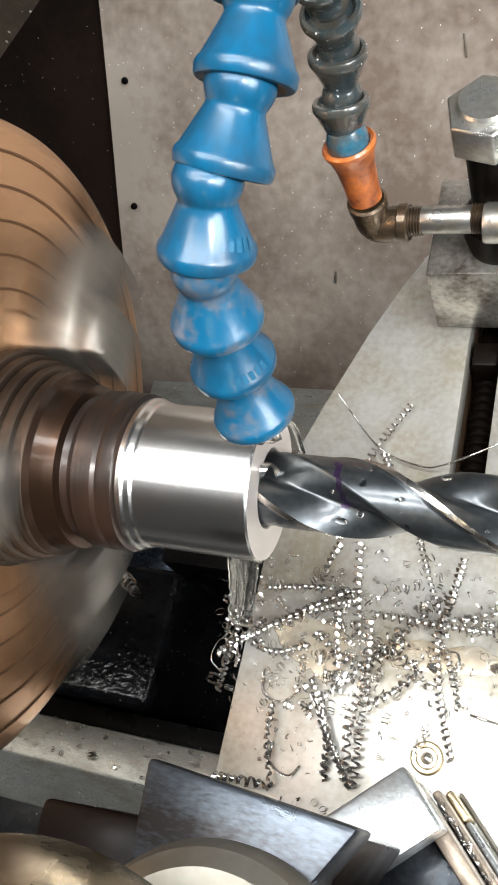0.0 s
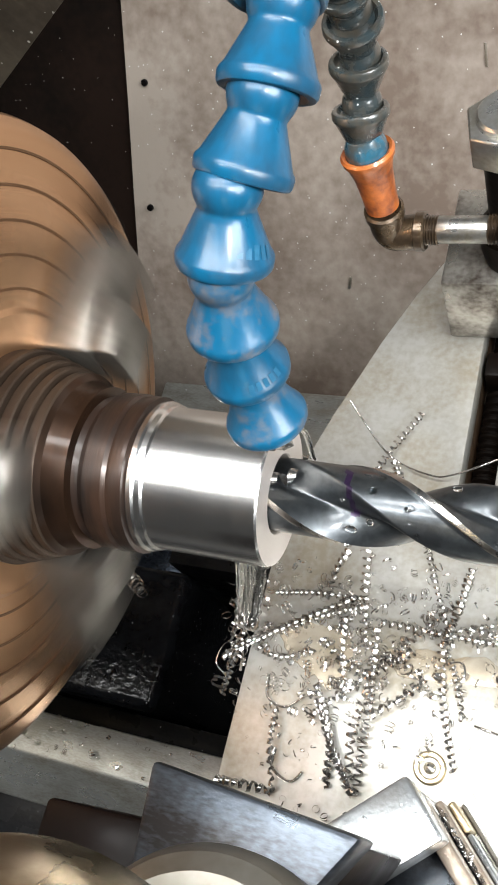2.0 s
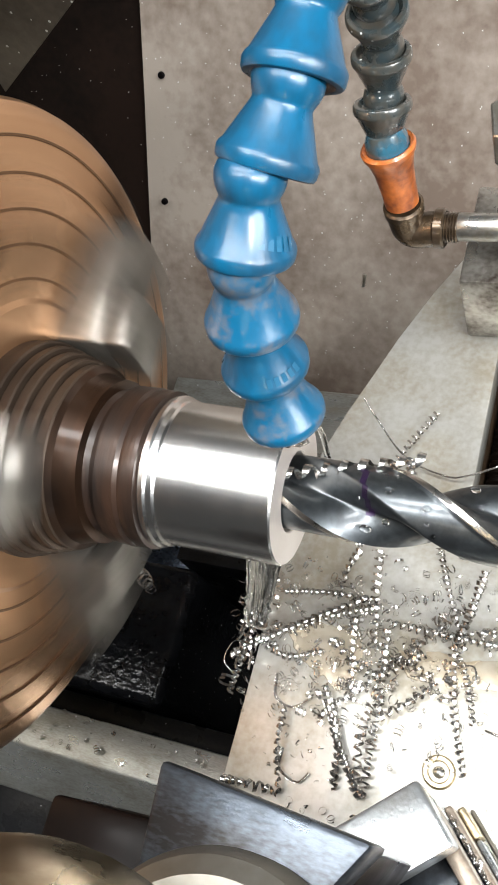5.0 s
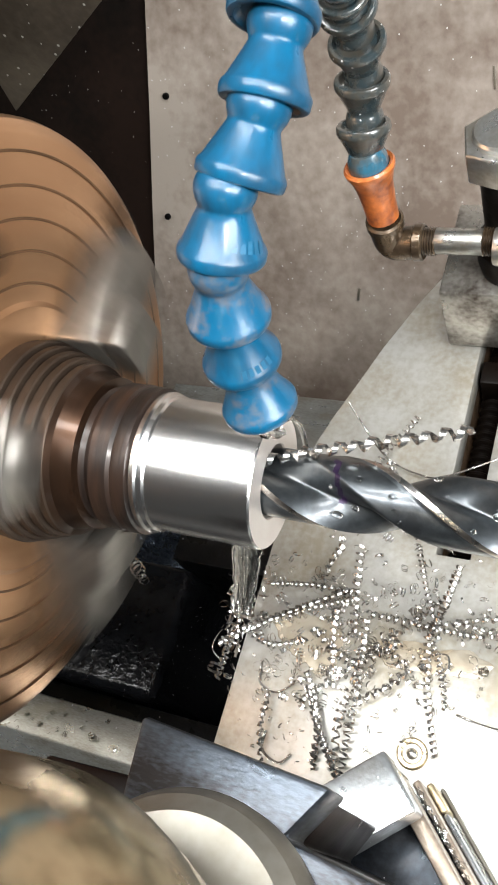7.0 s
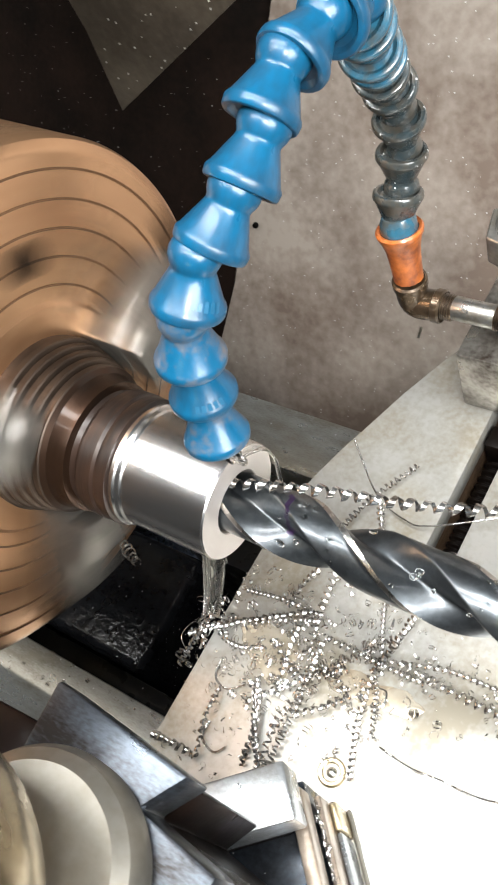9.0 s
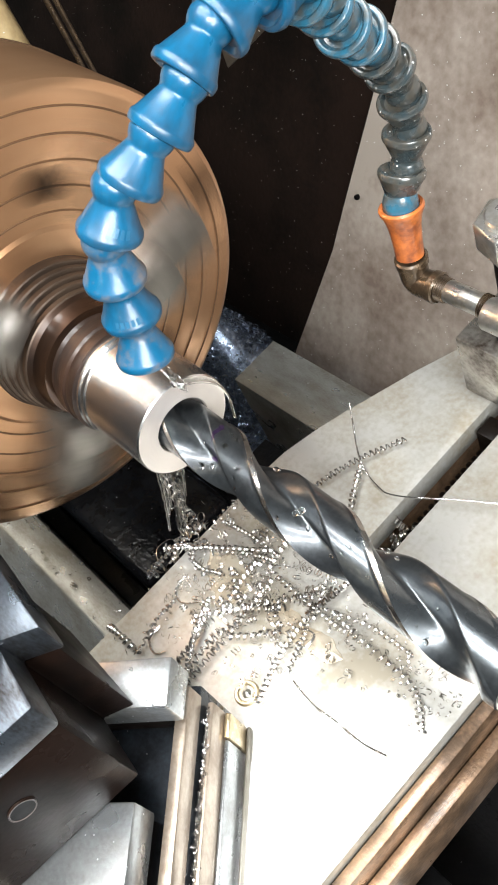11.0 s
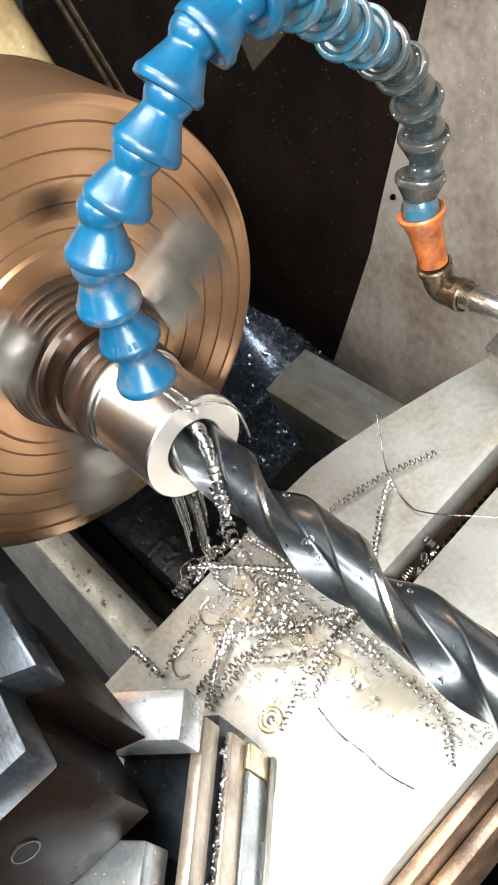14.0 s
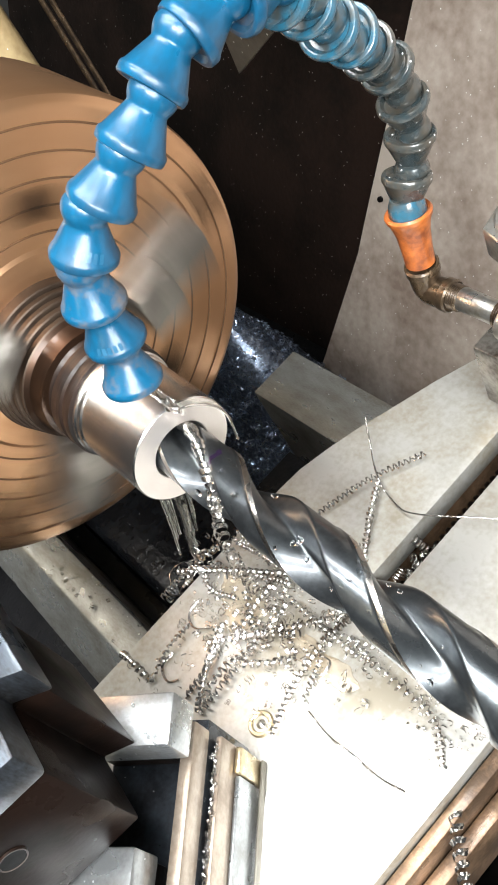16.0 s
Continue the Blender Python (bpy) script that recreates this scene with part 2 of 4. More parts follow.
def extrude_x(profile, x0, x1, bevel=0.0008):
    """A (y, z) outline run along x."""
    bm = bmesh.new()
    a = [bm.verts.new((x0, y, z)) for y, z in profile]
    b = [bm.verts.new((x1, y, z)) for y, z in profile]
    bm.faces.new(a)
    bm.faces.new(b)
    for i in range(len(profile)):
        j = (i + 1) % len(profile)
        bm.faces.new((a[i], a[j], b[j], b[i]))
    bmesh.ops.recalc_face_normals(bm, faces=bm.faces)
    if bevel:
        bmesh.ops.bevel(bm, geom=bm.edges[:], offset=bevel, segments=2, affect="EDGES", profile=0.5)
    return bm


def extrude_y(profile, y0, y1, bevel=0.0005):
    """An (x, z) outline run along y."""
    bm = extrude_x([(-x, z) for x, z in profile], y0, y1, bevel)
    bm.transform(pose(0, 0, 0, 0, 0, 90))
    return bm


def revolve(profile, axis="z", steps=48, m=None):
    """(radius, along) pairs turned round an axis."""
    bm = bmesh.new()
    rings = []
    for r, h in profile:
        ring = []
        for i in range(steps if r > 1e-6 else 1):
            a = 2 * math.pi * i / steps
            p = (r * math.cos(a), r * math.sin(a), h)
            if axis == "x":
                p = (h, p[0], p[1])
            elif axis == "y":
                p = (p[1], h, p[0])
            ring.append(bm.verts.new(p))
        rings.append(ring)
    for a, b in zip(rings, rings[1:]):
        if len(a) == 1 and len(b) == 1:
            continue
        for i in range(steps):
            j = (i + 1) % steps
            if len(a) == 1:
                bm.faces.new((a[0], b[i], b[j]))
            elif len(b) == 1:
                bm.faces.new((a[i], a[j], b[0]))
            else:
                bm.faces.new((a[i], a[j], b[j], b[i]))
    if m is not None:
        bm.transform(m)
    return bm


def tube(points, radius, steps=8, cap=True):
    """A round wire along points."""
    bm = bmesh.new()
    pts = [Vector(p) for p in points]
    rings = []
    up = Vector((0.13, 0.31, 0.94))
    for i, p in enumerate(pts):
        d = (pts[min(i + 1, len(pts) - 1)] - pts[max(i - 1, 0)]).normalized()
        s = d.cross(up).normalized()
        u = s.cross(d)
        rings.append([bm.verts.new(p + radius * (math.cos(2 * math.pi * k / steps) * s + math.sin(2 * math.pi * k / steps) * u)) for k in range(steps)])
    for a, b in zip(rings, rings[1:]):
        for k in range(steps):
            bm.faces.new((a[k], a[(k + 1) % steps], b[(k + 1) % steps], b[k]))
    if cap:
        bm.faces.new(rings[0])
        bm.faces.new(rings[-1])
    return bm


def smooth_path(points, count):
    """Catmull-Rom through points, count places evenly spaced in parameter."""
    p = [Vector(q) for q in points]
    p = [2 * p[0] - p[1]] + p + [2 * p[-1] - p[-2]]
    out = []
    for i in range(count):
        s = i / (count - 1) * (len(p) - 3)
        k = min(int(s), len(p) - 4)
        t = s - k
        a, b, c, d = p[k:k + 4]
        out.append(0.5 * (2 * b + (c - a) * t + (2 * a - 5 * b + 4 * c - d) * t * t + (3 * b - a - 3 * c + d) * t ** 3))
    return out


def coil(points, radius, pitch, width, rnd, loose=0.15):
    """A curled ribbon of swarf wound round the line through points."""
    line = smooth_path(points, 24)
    length = sum((b - a).length for a, b in zip(line, line[1:]))
    turns = max(1.5, length / pitch)
    count = int(turns * 12)
    bm = bmesh.new()
    last = None
    phase = rnd.random() * 6.28
    for i in range(count + 1):
        s = i / count * (len(line) - 1)
        k = min(int(s), len(line) - 2)
        p = line[k].lerp(line[k + 1], s - k)
        d = (line[k + 1] - line[k]).normalized()
        side = d.cross(Vector((0, 0, 1)))
        side = side.normalized() if side.length > 1e-4 else Vector((1, 0, 0))
        u = side.cross(d)
        a = phase + 2 * math.pi * turns * i / count
        r = radius * (1 + loose * math.sin(a * 0.23 + phase) + 0.10 * rnd.uniform(-1, 1))
        c = p + r * (math.cos(a) * side + math.sin(a) * u)
        w = d * (width * (0.5 + 0.15 * math.sin(a * 1.7)))
        out = (math.cos(a) * side + math.sin(a) * u) * width * 0.18
        pair = (bm.verts.new(c - w + out), bm.verts.new(c + w - out))
        if last:
            bm.faces.new((last[0], last[1], pair[1], pair[0]))
        last = pair
    return bm


# the spindle's frame: x runs along its axis, away from the headstock
SPINDLE = pose(0, 0.0028, 0.0918, 0, 3.43, 0)

# ---------------------------------------------------------------- setting
floor = part("floor", box(-3, 3, -3, 3, -1.05, -0.95, 0), M_FLOOR, smooth=0)
tagged(floor, "oily grey concrete workshop floor", "floor", kind="structure")
for nm, b in (("wall_north", (-3, 3, 3.0, 3.1, -1, 2.4)), ("wall_south", (-3, 3, -3.1, -3.0, -1, 2.4)), ("wall_east", (3.0, 3.1, -3, 3, -1, 2.4)), ("wall_west", (-3.1, -3.0, -3, 3, -1, 2.4))):
    tagged(part(nm, box(*b, 0), M_ROOM, smooth=0), "plain grey plastered workshop wall", "wall", kind="structure")
tagged(part("ceiling", box(-3.1, 3.1, -3.1, 3.1, 2.4, 2.5, 0), M_ROOM, smooth=0), "plain grey workshop ceiling", "ceiling", kind="structure")


# splash guard behind the bed: two sheets leaning back
def splash_sheet(name, x0, x1, s0, s1, mat, label, lean, lift=0.0):
    """A sheet on the leaning plane of the guard, from s0 to s1 up the slope."""
    base, up, out = Vector((0, 0.2231, -0.1235)), Vector((0, 0.529, 0.849)), Vector((0, -0.849, 0.529))
    bm = bmesh.new()
    nx, ns = 24, 16
    grid = []
    for k in range(2):
        rows = []
        for j in range(ns + 1):
            row = []
            for i in range(nx + 1):
                s = s0 + (s1 - s0) * j / ns
                slant = 0.14 * s - 0.013 * max(0, -s / 0.1)
                xa, xb = x0 + (slant if lean == "left" else 0), x1 + (slant if lean == "right" else 0)
                x = xa + (xb - xa) * i / nx
                w = 0.0012 * noise.noise(Vector((x * 9, s * 9, 0.3)))
                row.append(bm.verts.new(base + up * s + out * (lift + w - 0.002 * k) + Vector((x, 0, 0))))
            rows.append(row)
        grid.append(rows)
    for k in range(2):
        for j in range(ns):
            for i in range(nx):
                bm.faces.new((grid[k][j][i], grid[k][j][i + 1], grid[k][j + 1][i + 1], grid[k][j + 1][i]))
    for j in range(ns):
        for i in (0, nx):
            bm.faces.new((grid[0][j][i], grid[0][j + 1][i], grid[1][j + 1][i], grid[1][j][i]))
    for i in range(nx):
        for j in (0, ns):
            bm.faces.new((grid[0][j][i], grid[0][j][i + 1], grid[1][j][i + 1], grid[1][j][i]))
    g = thing(name, label, "splash guard")
    return g, part("sheet", bm, mat, g)


guard, sheet = splash_sheet("splash_guard", -0.2285, 0.55, -0.14, 0.42, M_SPLASH, "greasy brown metal splash guard speckled with chips", "left")
# left sheet: near-black, set slightly behind the brown one
guard_dark, sheet_dark = splash_sheet("splash_guard", -0.75, -0.2290, -0.085, 0.42, M_SPLASH_DARK, "black metal splash guard speckled with chips", "right", -0.003)


for p in ((-0.2006, 0.2836, -0.0259), (-0.2080, 0.2415, -0.0816), (-0.196, 0.330, 0.048), (0.10, 0.2836, -0.0259)):
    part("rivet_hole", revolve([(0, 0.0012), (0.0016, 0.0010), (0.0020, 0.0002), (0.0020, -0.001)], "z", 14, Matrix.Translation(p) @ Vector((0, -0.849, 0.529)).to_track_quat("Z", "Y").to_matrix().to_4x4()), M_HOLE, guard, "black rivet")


for p, w, h in (((-0.0881, 0.2222, -0.1250), 0.0016, 0.0075), ((-0.0121, 0.2848, -0.0245), 0.0012, 0.0110)):
    bm = box(-w / 2, w / 2, -h / 2, h / 2, 0.0, 0.0010, 0.0003)
    for v in bm.verts:
        v.co.x += 0.0008 * math.sin(v.co.y * 700)
    turn = Matrix(((1, 0, 0), (0, 0.529, -0.849), (0, 0.849, 0.529))).to_4x4()
    bm.transform(Matrix.Translation(p) @ turn)
    part("smear", bm, M_ZINC if h < 0.009 else M_GUARD, guard, "pale scratched nick" if h < 0.009 else "dark oil run")


# lathe bed with its ways, the gap and the chip tray below
bed = thing("lathe_bed", "grey ground iron lathe bed with wet ways", "lathe bed")
part("front_way", extrude_x([(-0.0525, -0.048), (-0.0695, -0.048), (-0.0870, -0.0605), (-0.0870, -0.25), (-0.0525, -0.25)], -0.62, 0.9, 0.001), M_BED, bed, "light ground iron way with chips on it")
part("rear_way", extrude_x([(0.0745, -0.048), (0.1065, -0.048), (0.1065, -0.25), (0.0745, -0.25)], -0.139, 0.9, 0.001), M_BED, bed, "grey ground iron rear way")
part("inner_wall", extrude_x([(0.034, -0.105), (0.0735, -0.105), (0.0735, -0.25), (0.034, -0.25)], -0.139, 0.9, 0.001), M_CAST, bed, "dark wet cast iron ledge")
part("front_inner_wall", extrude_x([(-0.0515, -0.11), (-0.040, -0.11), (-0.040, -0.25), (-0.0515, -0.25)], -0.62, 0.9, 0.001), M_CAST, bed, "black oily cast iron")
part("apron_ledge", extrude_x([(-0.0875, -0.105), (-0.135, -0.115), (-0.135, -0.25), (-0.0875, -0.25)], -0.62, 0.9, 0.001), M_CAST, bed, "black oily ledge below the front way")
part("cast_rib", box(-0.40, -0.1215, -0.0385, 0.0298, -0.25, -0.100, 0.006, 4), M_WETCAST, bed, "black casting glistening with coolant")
tray = thing("chip_tray", "black oily sheet metal chip tray under the bed", "chip tray")
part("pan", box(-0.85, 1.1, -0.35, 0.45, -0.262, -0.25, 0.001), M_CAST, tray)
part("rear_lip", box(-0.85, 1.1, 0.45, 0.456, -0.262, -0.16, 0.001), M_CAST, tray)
pedestal = thing("machine_pedestal", "dark cast iron pedestal carrying the lathe bed", "pedestal")
part("column", box(-0.8, -0.2, -0.25, 0.35, -0.95, -0.264, 0.01), M_CAST, pedestal)
part("column", box(0.6, 1.0, -0.25, 0.35, -0.95, -0.264, 0.01), M_CAST, pedestal)

# headstock behind the chuck
head = thing("headstock", "tan painted lathe headstock with oily dark end", "headstock")
part("casing", box(-0.70, -0.24, -0.12, 0.110, -0.05, 0.235, 0.012, 4), M_GOLD_PAINT, head, "tan enamel casting")
part("spindle_nose", revolve([(0, -0.24), (0.055, -0.24), (0.055, -0.165), (0, -0.165)], "x", 40, SPINDLE), M_BLACK, head, "dark steel spindle nose")

part("guard_plate", extrude_y([(-0.2124, 0.052), (-0.118, 0.117), (-0.02, 0.185), (-0.02, 0.30), (-0.235, 0.30), (-0.2100, 0.098)], 0.188, 0.192), M_GUARD, head, "brown greasy guard plate speckled with chips")
part("guard_arm", box(-0.40, -0.10, 0.10, 0.187, 0.236, 0.250, 0.002), M_CAST, head, "dark bracket")
for xr, zr in ((-0.243, 0.0), (-0.2435, 0.0045)):
    part("feed_rod", tube([(xr, 0.1262 + zr, 0.06), (xr, 0.1255 + zr, 0.20)], 0.0014, 12), M_BRONZE, head, "thin oily rod")

# carriage
car = thing("lathe_carriage", "bright scraped steel carriage top with a feed slot", "lathe carriage")
curve = [(-0.045, -0.20), (-0.045, 0.030), (-0.0442, 0.042), (-0.0405, 0.0575), (-0.0355, 0.0735), (-0.030, 0.088), (-0.0235, 0.106), (-0.014, 0.128), (0.0, 0.155)]
part("top_plate", prism(curve + [(0.0145, 0.155), (0.0145, 0.0235), (0.0262, 0.0235), (0.0262, 0.155), (0.085, 0.155), (0.085, -0.20)], -0.012, 0.0, 0.0006), M_PLATE, car, "bright steel plate smeared with oil")
part("saddle_base", prism([(-0.043, -0.20), (-0.043, 0.030), (-0.034, 0.0735), (-0.012, 0.128), (0.0, 0.150), (0.0143, 0.150), (0.0143, 0.022), (0.0264, 0.022), (0.0264, 0.150), (0.083, 0.150), (0.083, -0.20)], -0.047, -0.0122, 0.001), M_PLATE_SIDE, car, "brown oily saddle casting")
part("slot_floor", box(0.0146, 0.0261, 0.0225, 0.149, -0.040, -0.026, 0.0005), M_BLACK, car, "slot floor coloured black for its shade")
part("right_rail", box(0.0853, 0.0905, -0.20, 0.155, -0.030, -0.006, 0.0012), M_PLATE_SIDE, car, "brown oily edge rail")
part("right_rail", box(0.0908, 0.0965, -0.20, 0.155, -0.046, -0.018, 0.0012), M_PLATE_SIDE, car, "brown oily edge rail")
# feed screw in the slot
screw_profile = []
for i in range(34):
    y0 = 0.03 + i * 0.0035
    screw_profile += [(0.0034, y0), (0.0046, y0 + 0.0008), (0.0046, y0 + 0.0018), (0.0034, y0 + 0.0026)]
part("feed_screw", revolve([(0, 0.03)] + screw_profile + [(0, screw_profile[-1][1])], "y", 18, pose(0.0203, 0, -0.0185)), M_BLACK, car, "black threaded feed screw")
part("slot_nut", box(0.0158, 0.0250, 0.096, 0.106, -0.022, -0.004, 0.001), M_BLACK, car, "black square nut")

# ball oiler
oiler = thing("ball_oiler", "brass ringed ball oiler pressed in the plate", "oiler", pose(0.0205, -0.0432, 0))
part("ring", revolve([(0.0030, -0.002), (0.0030, 0.0006), (0.0034, 0.0010), (0.0044, 0.0010), (0.0050, 0.0002), (0.0050, -0.002)], "z", 32), M_BRASS, oiler)
part("ball", revolve([(0, 0.0011), (0.0009, 0.0009), (0.0016, 0.0004), (0.0020, -0.0004), (0.0021, -0.002)], "z", 24), M_ZINC, oiler, "steel ball")
part("cup", revolve([(0, -0.0004), (0.0029, -0.0003), (0.0029, -0.002)], "z", 24), M_BRONZE, oiler)

# ---------------------------------------------------------------- clamp, post and pipe at the back of the slot
clamp = thing("clamp_block", "oily steel clamp block bolted on the carriage", "clamp")
part("block", box(0.0022, 0.060, 0.1085, 0.150, 0.001, 0.0345, 0.0012), M_CLAMP, clamp, "steel block with dark stains")
stud = thing("hex_bolt", "worn steel hexagon bolt standing in the clamp block", "bolt", pose(0.0258, 0.1225, -0.001))
part("collar", revolve([(0.0, 0.0355), (0.0105, 0.0355), (0.0115, 0.0415), (0.0115, 0.049), (0.0095, 0.051), (0.0, 0.051)], "z", 36), M_BLACK, stud)
part("shank", revolve([(0.0, 0.048), (0.0078, 0.048), (0.0078, 0.084), (0.0, 0.084)], "z", 32), M_BLACK, stud)


def hex_head(af, h, crown):
    bm = bmesh.new()
    bmesh.ops.create_cone(bm, segments=6, radius1=af / math.sqrt(3), radius2=af / math.sqrt(3), depth=h, cap_ends=True)
    bmesh.ops.bevel(bm, geom=bm.edges[:], offset=0.0006, segments=2, affect="EDGES", profile=0.5)
    for v in bm.verts:
        if v.co.z > 0:
            v.co.z -= 1.2 * max(0, v.co.xy.length - crown) * 0.45
    return bm


hh = hex_head(0.0215, 0.0130, 0.0090)
hh.transform(pose(0, 0, 0.0905, 0, 0, 12))
part("head", hh, M_BOLT, stud, "scratched hexagon head")
part("head_boss", revolve([(0, 0.0980), (0.0078, 0.0980), (0.0085, 0.0972), (0.0085, 0.092)], "z", 36), M_BOLT, stud)

# coolant pipe with its elbow
pipe = thing("coolant_pipe", "grey zinc coolant pipe with brown elbow fitting", "pipe")
EL = Vector((-0.0108, 0.1085, 0.0605))
part("elbow_body", tube(smooth_path([EL + Vector((0, 0.0005, 0.0115)), EL + Vector((0, 0.0003, 0.004)), EL + Vector((0.0012, 0.0001, 0.0008)), EL + Vector((0.004, 0, 0.0003)), EL + Vector((0.011, 0, 0.0016))], 14), 0.0056, 20), M_BRONZE, pipe, "brown oily elbow")
part("elbow_band", revolve([(0.0055, 0), (0.0063, 0.0005), (0.0063, 0.0030), (0.0055, 0.0036)], "z", 28, Matrix.Translation(EL + Vector((0, 0.0005, 0.0085)))), M_BRONZE, pipe)
part("elbow_band", revolve([(0.0055, 0), (0.0062, 0.0005), (0.0062, 0.0030), (0.0055, 0.0036)], "x", 28, Matrix.Translation(EL + Vector((0.0085, 0, 0.0012)))), M_BRONZE, pipe)
thread = [(0.0040, 0.0)]
for i in range(5):
    thread += [(0.0048, 0.0004 + i * 0.0009), (0.0043, 0.0008 + i * 0.0009)]
part("thread", revolve(thread, "x", 24, Matrix.Translation(EL + Vector((0.0118, 0, 0.0018)))), M_BRONZE, pipe, "brown oily pipe thread")
part("nipple", revolve([(0.0041, 0.0), (0.0043, 0.0004), (0.0043, 0.015), (0.0041, 0.0155)], "x", 28, Matrix.Translation(EL + Vector((0.0160, 0, 0.0022)))), M_ZINC, pipe, "bright zinc nipple")
part("thread", revolve(thread, "x", 24, Matrix.Translation(EL + Vector((0.0312, 0, 0.0024)))), M_BRONZE, pipe, "brown oily pipe thread")
part("run", revolve([(0.0, 0.0), (0.0058, 0.0), (0.0062, 0.0008), (0.0062, 0.060), (0.0, 0.060)], "x", 28, Matrix.Translation(EL + Vector((0.0352, -0.002, 0.0026)))), M_BOLT, pipe, "steel pipe socket")

# ---------------------------------------------------------------- coolant hose
RIMS = [(-0.0028, 0.0025, 0.1335), (-0.0037, 0.0059, 0.1466), (-0.0024, 0.0070, 0.1601), (-0.0009, 0.0116, 0.1731), (0.0029, 0.0211, 0.1827), (0.0064, 0.0324, 0.1896), (0.0070, 0.0438, 0.1972), (0.0084, 0.0562, 0.2011), (0.0104, 0.0696, 0.2009), (0.0085, 0.0814, 0.1947), (0.0039, 0.0900, 0.1855), (0.0003, 0.0968, 0.1742), (-0.0042, 0.1054, 0.1649), (-0.0086, 0.1129, 0.1546), (-0.0108, 0.1195, 0.1439), (-0.0114, 0.1222, 0.1305), (-0.0125, 0.1222, 0.1174), (-0.0133, 0.1170, 0.1050), (-0.0126, 0.1117, 0.0925)]


def hose_segment_mesh(name, mat):
    """One ball-and-socket link: small ball end up, flared socket skirt down; 15 mm pitch."""
    prof = [(0.0034, 0.0165), (0.0044, 0.0160), (0.0053, 0.0150), (0.0058, 0.0137), (0.0058, 0.0124), (0.0055, 0.0112), (0.0051, 0.0103), (0.0049, 0.0099), (0.0049, 0.0094), (0.0053, 0.0084), (0.0077, 0.0028), (0.0082, 0.0022), (0.0084, 0.0016), (0.0083, 0.0002), (0.0080, -0.0003), (0.0074, -0.0005), (0.0068, -0.0004), (0.0064, 0.0002), (0.0058, 0.0008), (0.0, 0.0010)]
    return mesh_of(name, revolve(prof, "z", 32), mat, 40)


hose = thing("coolant_hose", "blue segmented plastic coolant hose, greasy towards its foot", "coolant hose")
SEGS = {"smear": hose_segment_mesh("segment", M_RUST), "blue": hose_segment_mesh("segment", M_BLUE), "worn": hose_segment_mesh("segment", M_BLUE_WORN), "grease": hose_segment_mesh("segment", M_GREASE)}
for i, p in enumerate(RIMS[:-1]):
    p = Vector(p)
    d = Vector(RIMS[i + 1]) - (p if i == 0 else Vector(RIMS[i - 1]))
    ob = new("segment", SEGS["smear" if i in (0, 2) else "blue" if i < 9 else "worn" if i < 13 else "grease"])
    ob.parent = hose
    ob.matrix_basis = Matrix.Translation(p) @ d.to_track_quat("Z", "Y").to_matrix().to_4x4()
def facing(d, way):
    """The angle on a link along d of its side that faces way, in degrees."""
    local = d.to_track_quat("Z", "Y").to_matrix().transposed() @ Vector(way)
    return math.degrees(math.atan2(local.y, local.x))


for i in (1, 3):
    d = Vector(RIMS[i + 1]) - Vector(RIMS[i])
    bm = bmesh.new()
    for a0 in (-42, -30, -18, -6, 6):
        ring = [[bm.verts.new((r * math.cos(radians(a)), r * math.sin(radians(a)), h)) for a in (a0, a0 + 4, a0 + 8)] for h, r in ((0.0030, 0.00772), (0.0052, 0.00676))]
        for k in range(2):
            bm.faces.new((ring[0][k], ring[0][k + 1], ring[1][k + 1], ring[1][k]))
    bm.transform(Matrix.Translation(RIMS[i]) @ d.to_track_quat("Z", "Y").to_matrix().to_4x4() @ pose(0, 0, 0, 0, 0, 14 + facing(d, (0.75, -0.6, 0.0))))
    part("raised_mark", bm, M_BLUE_PALE, hose, "pale worn raised bars")

connector = thing("hose_connector", "orange plastic hose connector screwed in the elbow", "connector")
cm = Matrix.Translation(EL + Vector((-0.0002, 0.0006, 0.0125))) @ Vector((-0.0016, 0.0030, 0.0200)).to_track_quat("Z", "Y").to_matrix().to_4x4()
part("body", revolve([(0.0, 0.0), (0.0052, 0.0), (0.0054, 0.006), (0.0060, 0.013), (0.0072, 0.0178), (0.0080, 0.0190), (0.0082, 0.0204), (0.0076, 0.0212), (0.0066, 0.0208), (0.0060, 0.0170)], "z", 36, cm), M_ORANGE, connector)
part("ball_seat", revolve([(0.0058, 0.017), (0.0064, 0.0205), (0.0062, 0.0235), (0.0050, 0.0262), (0.0, 0.0268)], "z", 32, cm), M_BLUE_WORN, connector, "wet blue ball end")

# ---------------------------------------------------------------- chuck, work and drill
FACE_X = -0.0885
chuck = thing("lathe_chuck", "oiled brown steel three-jaw chuck spinning fast", "lathe chuck", SPINDLE @ pose(FACE_X, 0, 0))
R = 0.0890
prof = [(0, -0.066), (0.080, -0.066), (0.086, -0.064), (R - 0.0025, -0.060), (R, -0.057), (R, -0.0045), (R - 0.001, -0.0022), (R - 0.003, -0.0008), (R - 0.005, 0.0)]
GROOVES = (0.0800, 0.0712, 0.0625, 0.0538, 0.0450)
prof += [(0.040, 0.0), (0.0385, 0.001), (0.0, 0.001)]
part("body", revolve(prof, "x", 96), M_CHUCK, chuck)
for rg in GROOVES:
    part("groove", revolve([(rg - 0.0004, 0.0001), (rg - 0.0003, 0.0003), (rg + 0.0003, 0.0003), (rg + 0.0004, 0.0001)], "x", 96), M_GROOVE, chuck, "dark oily groove")
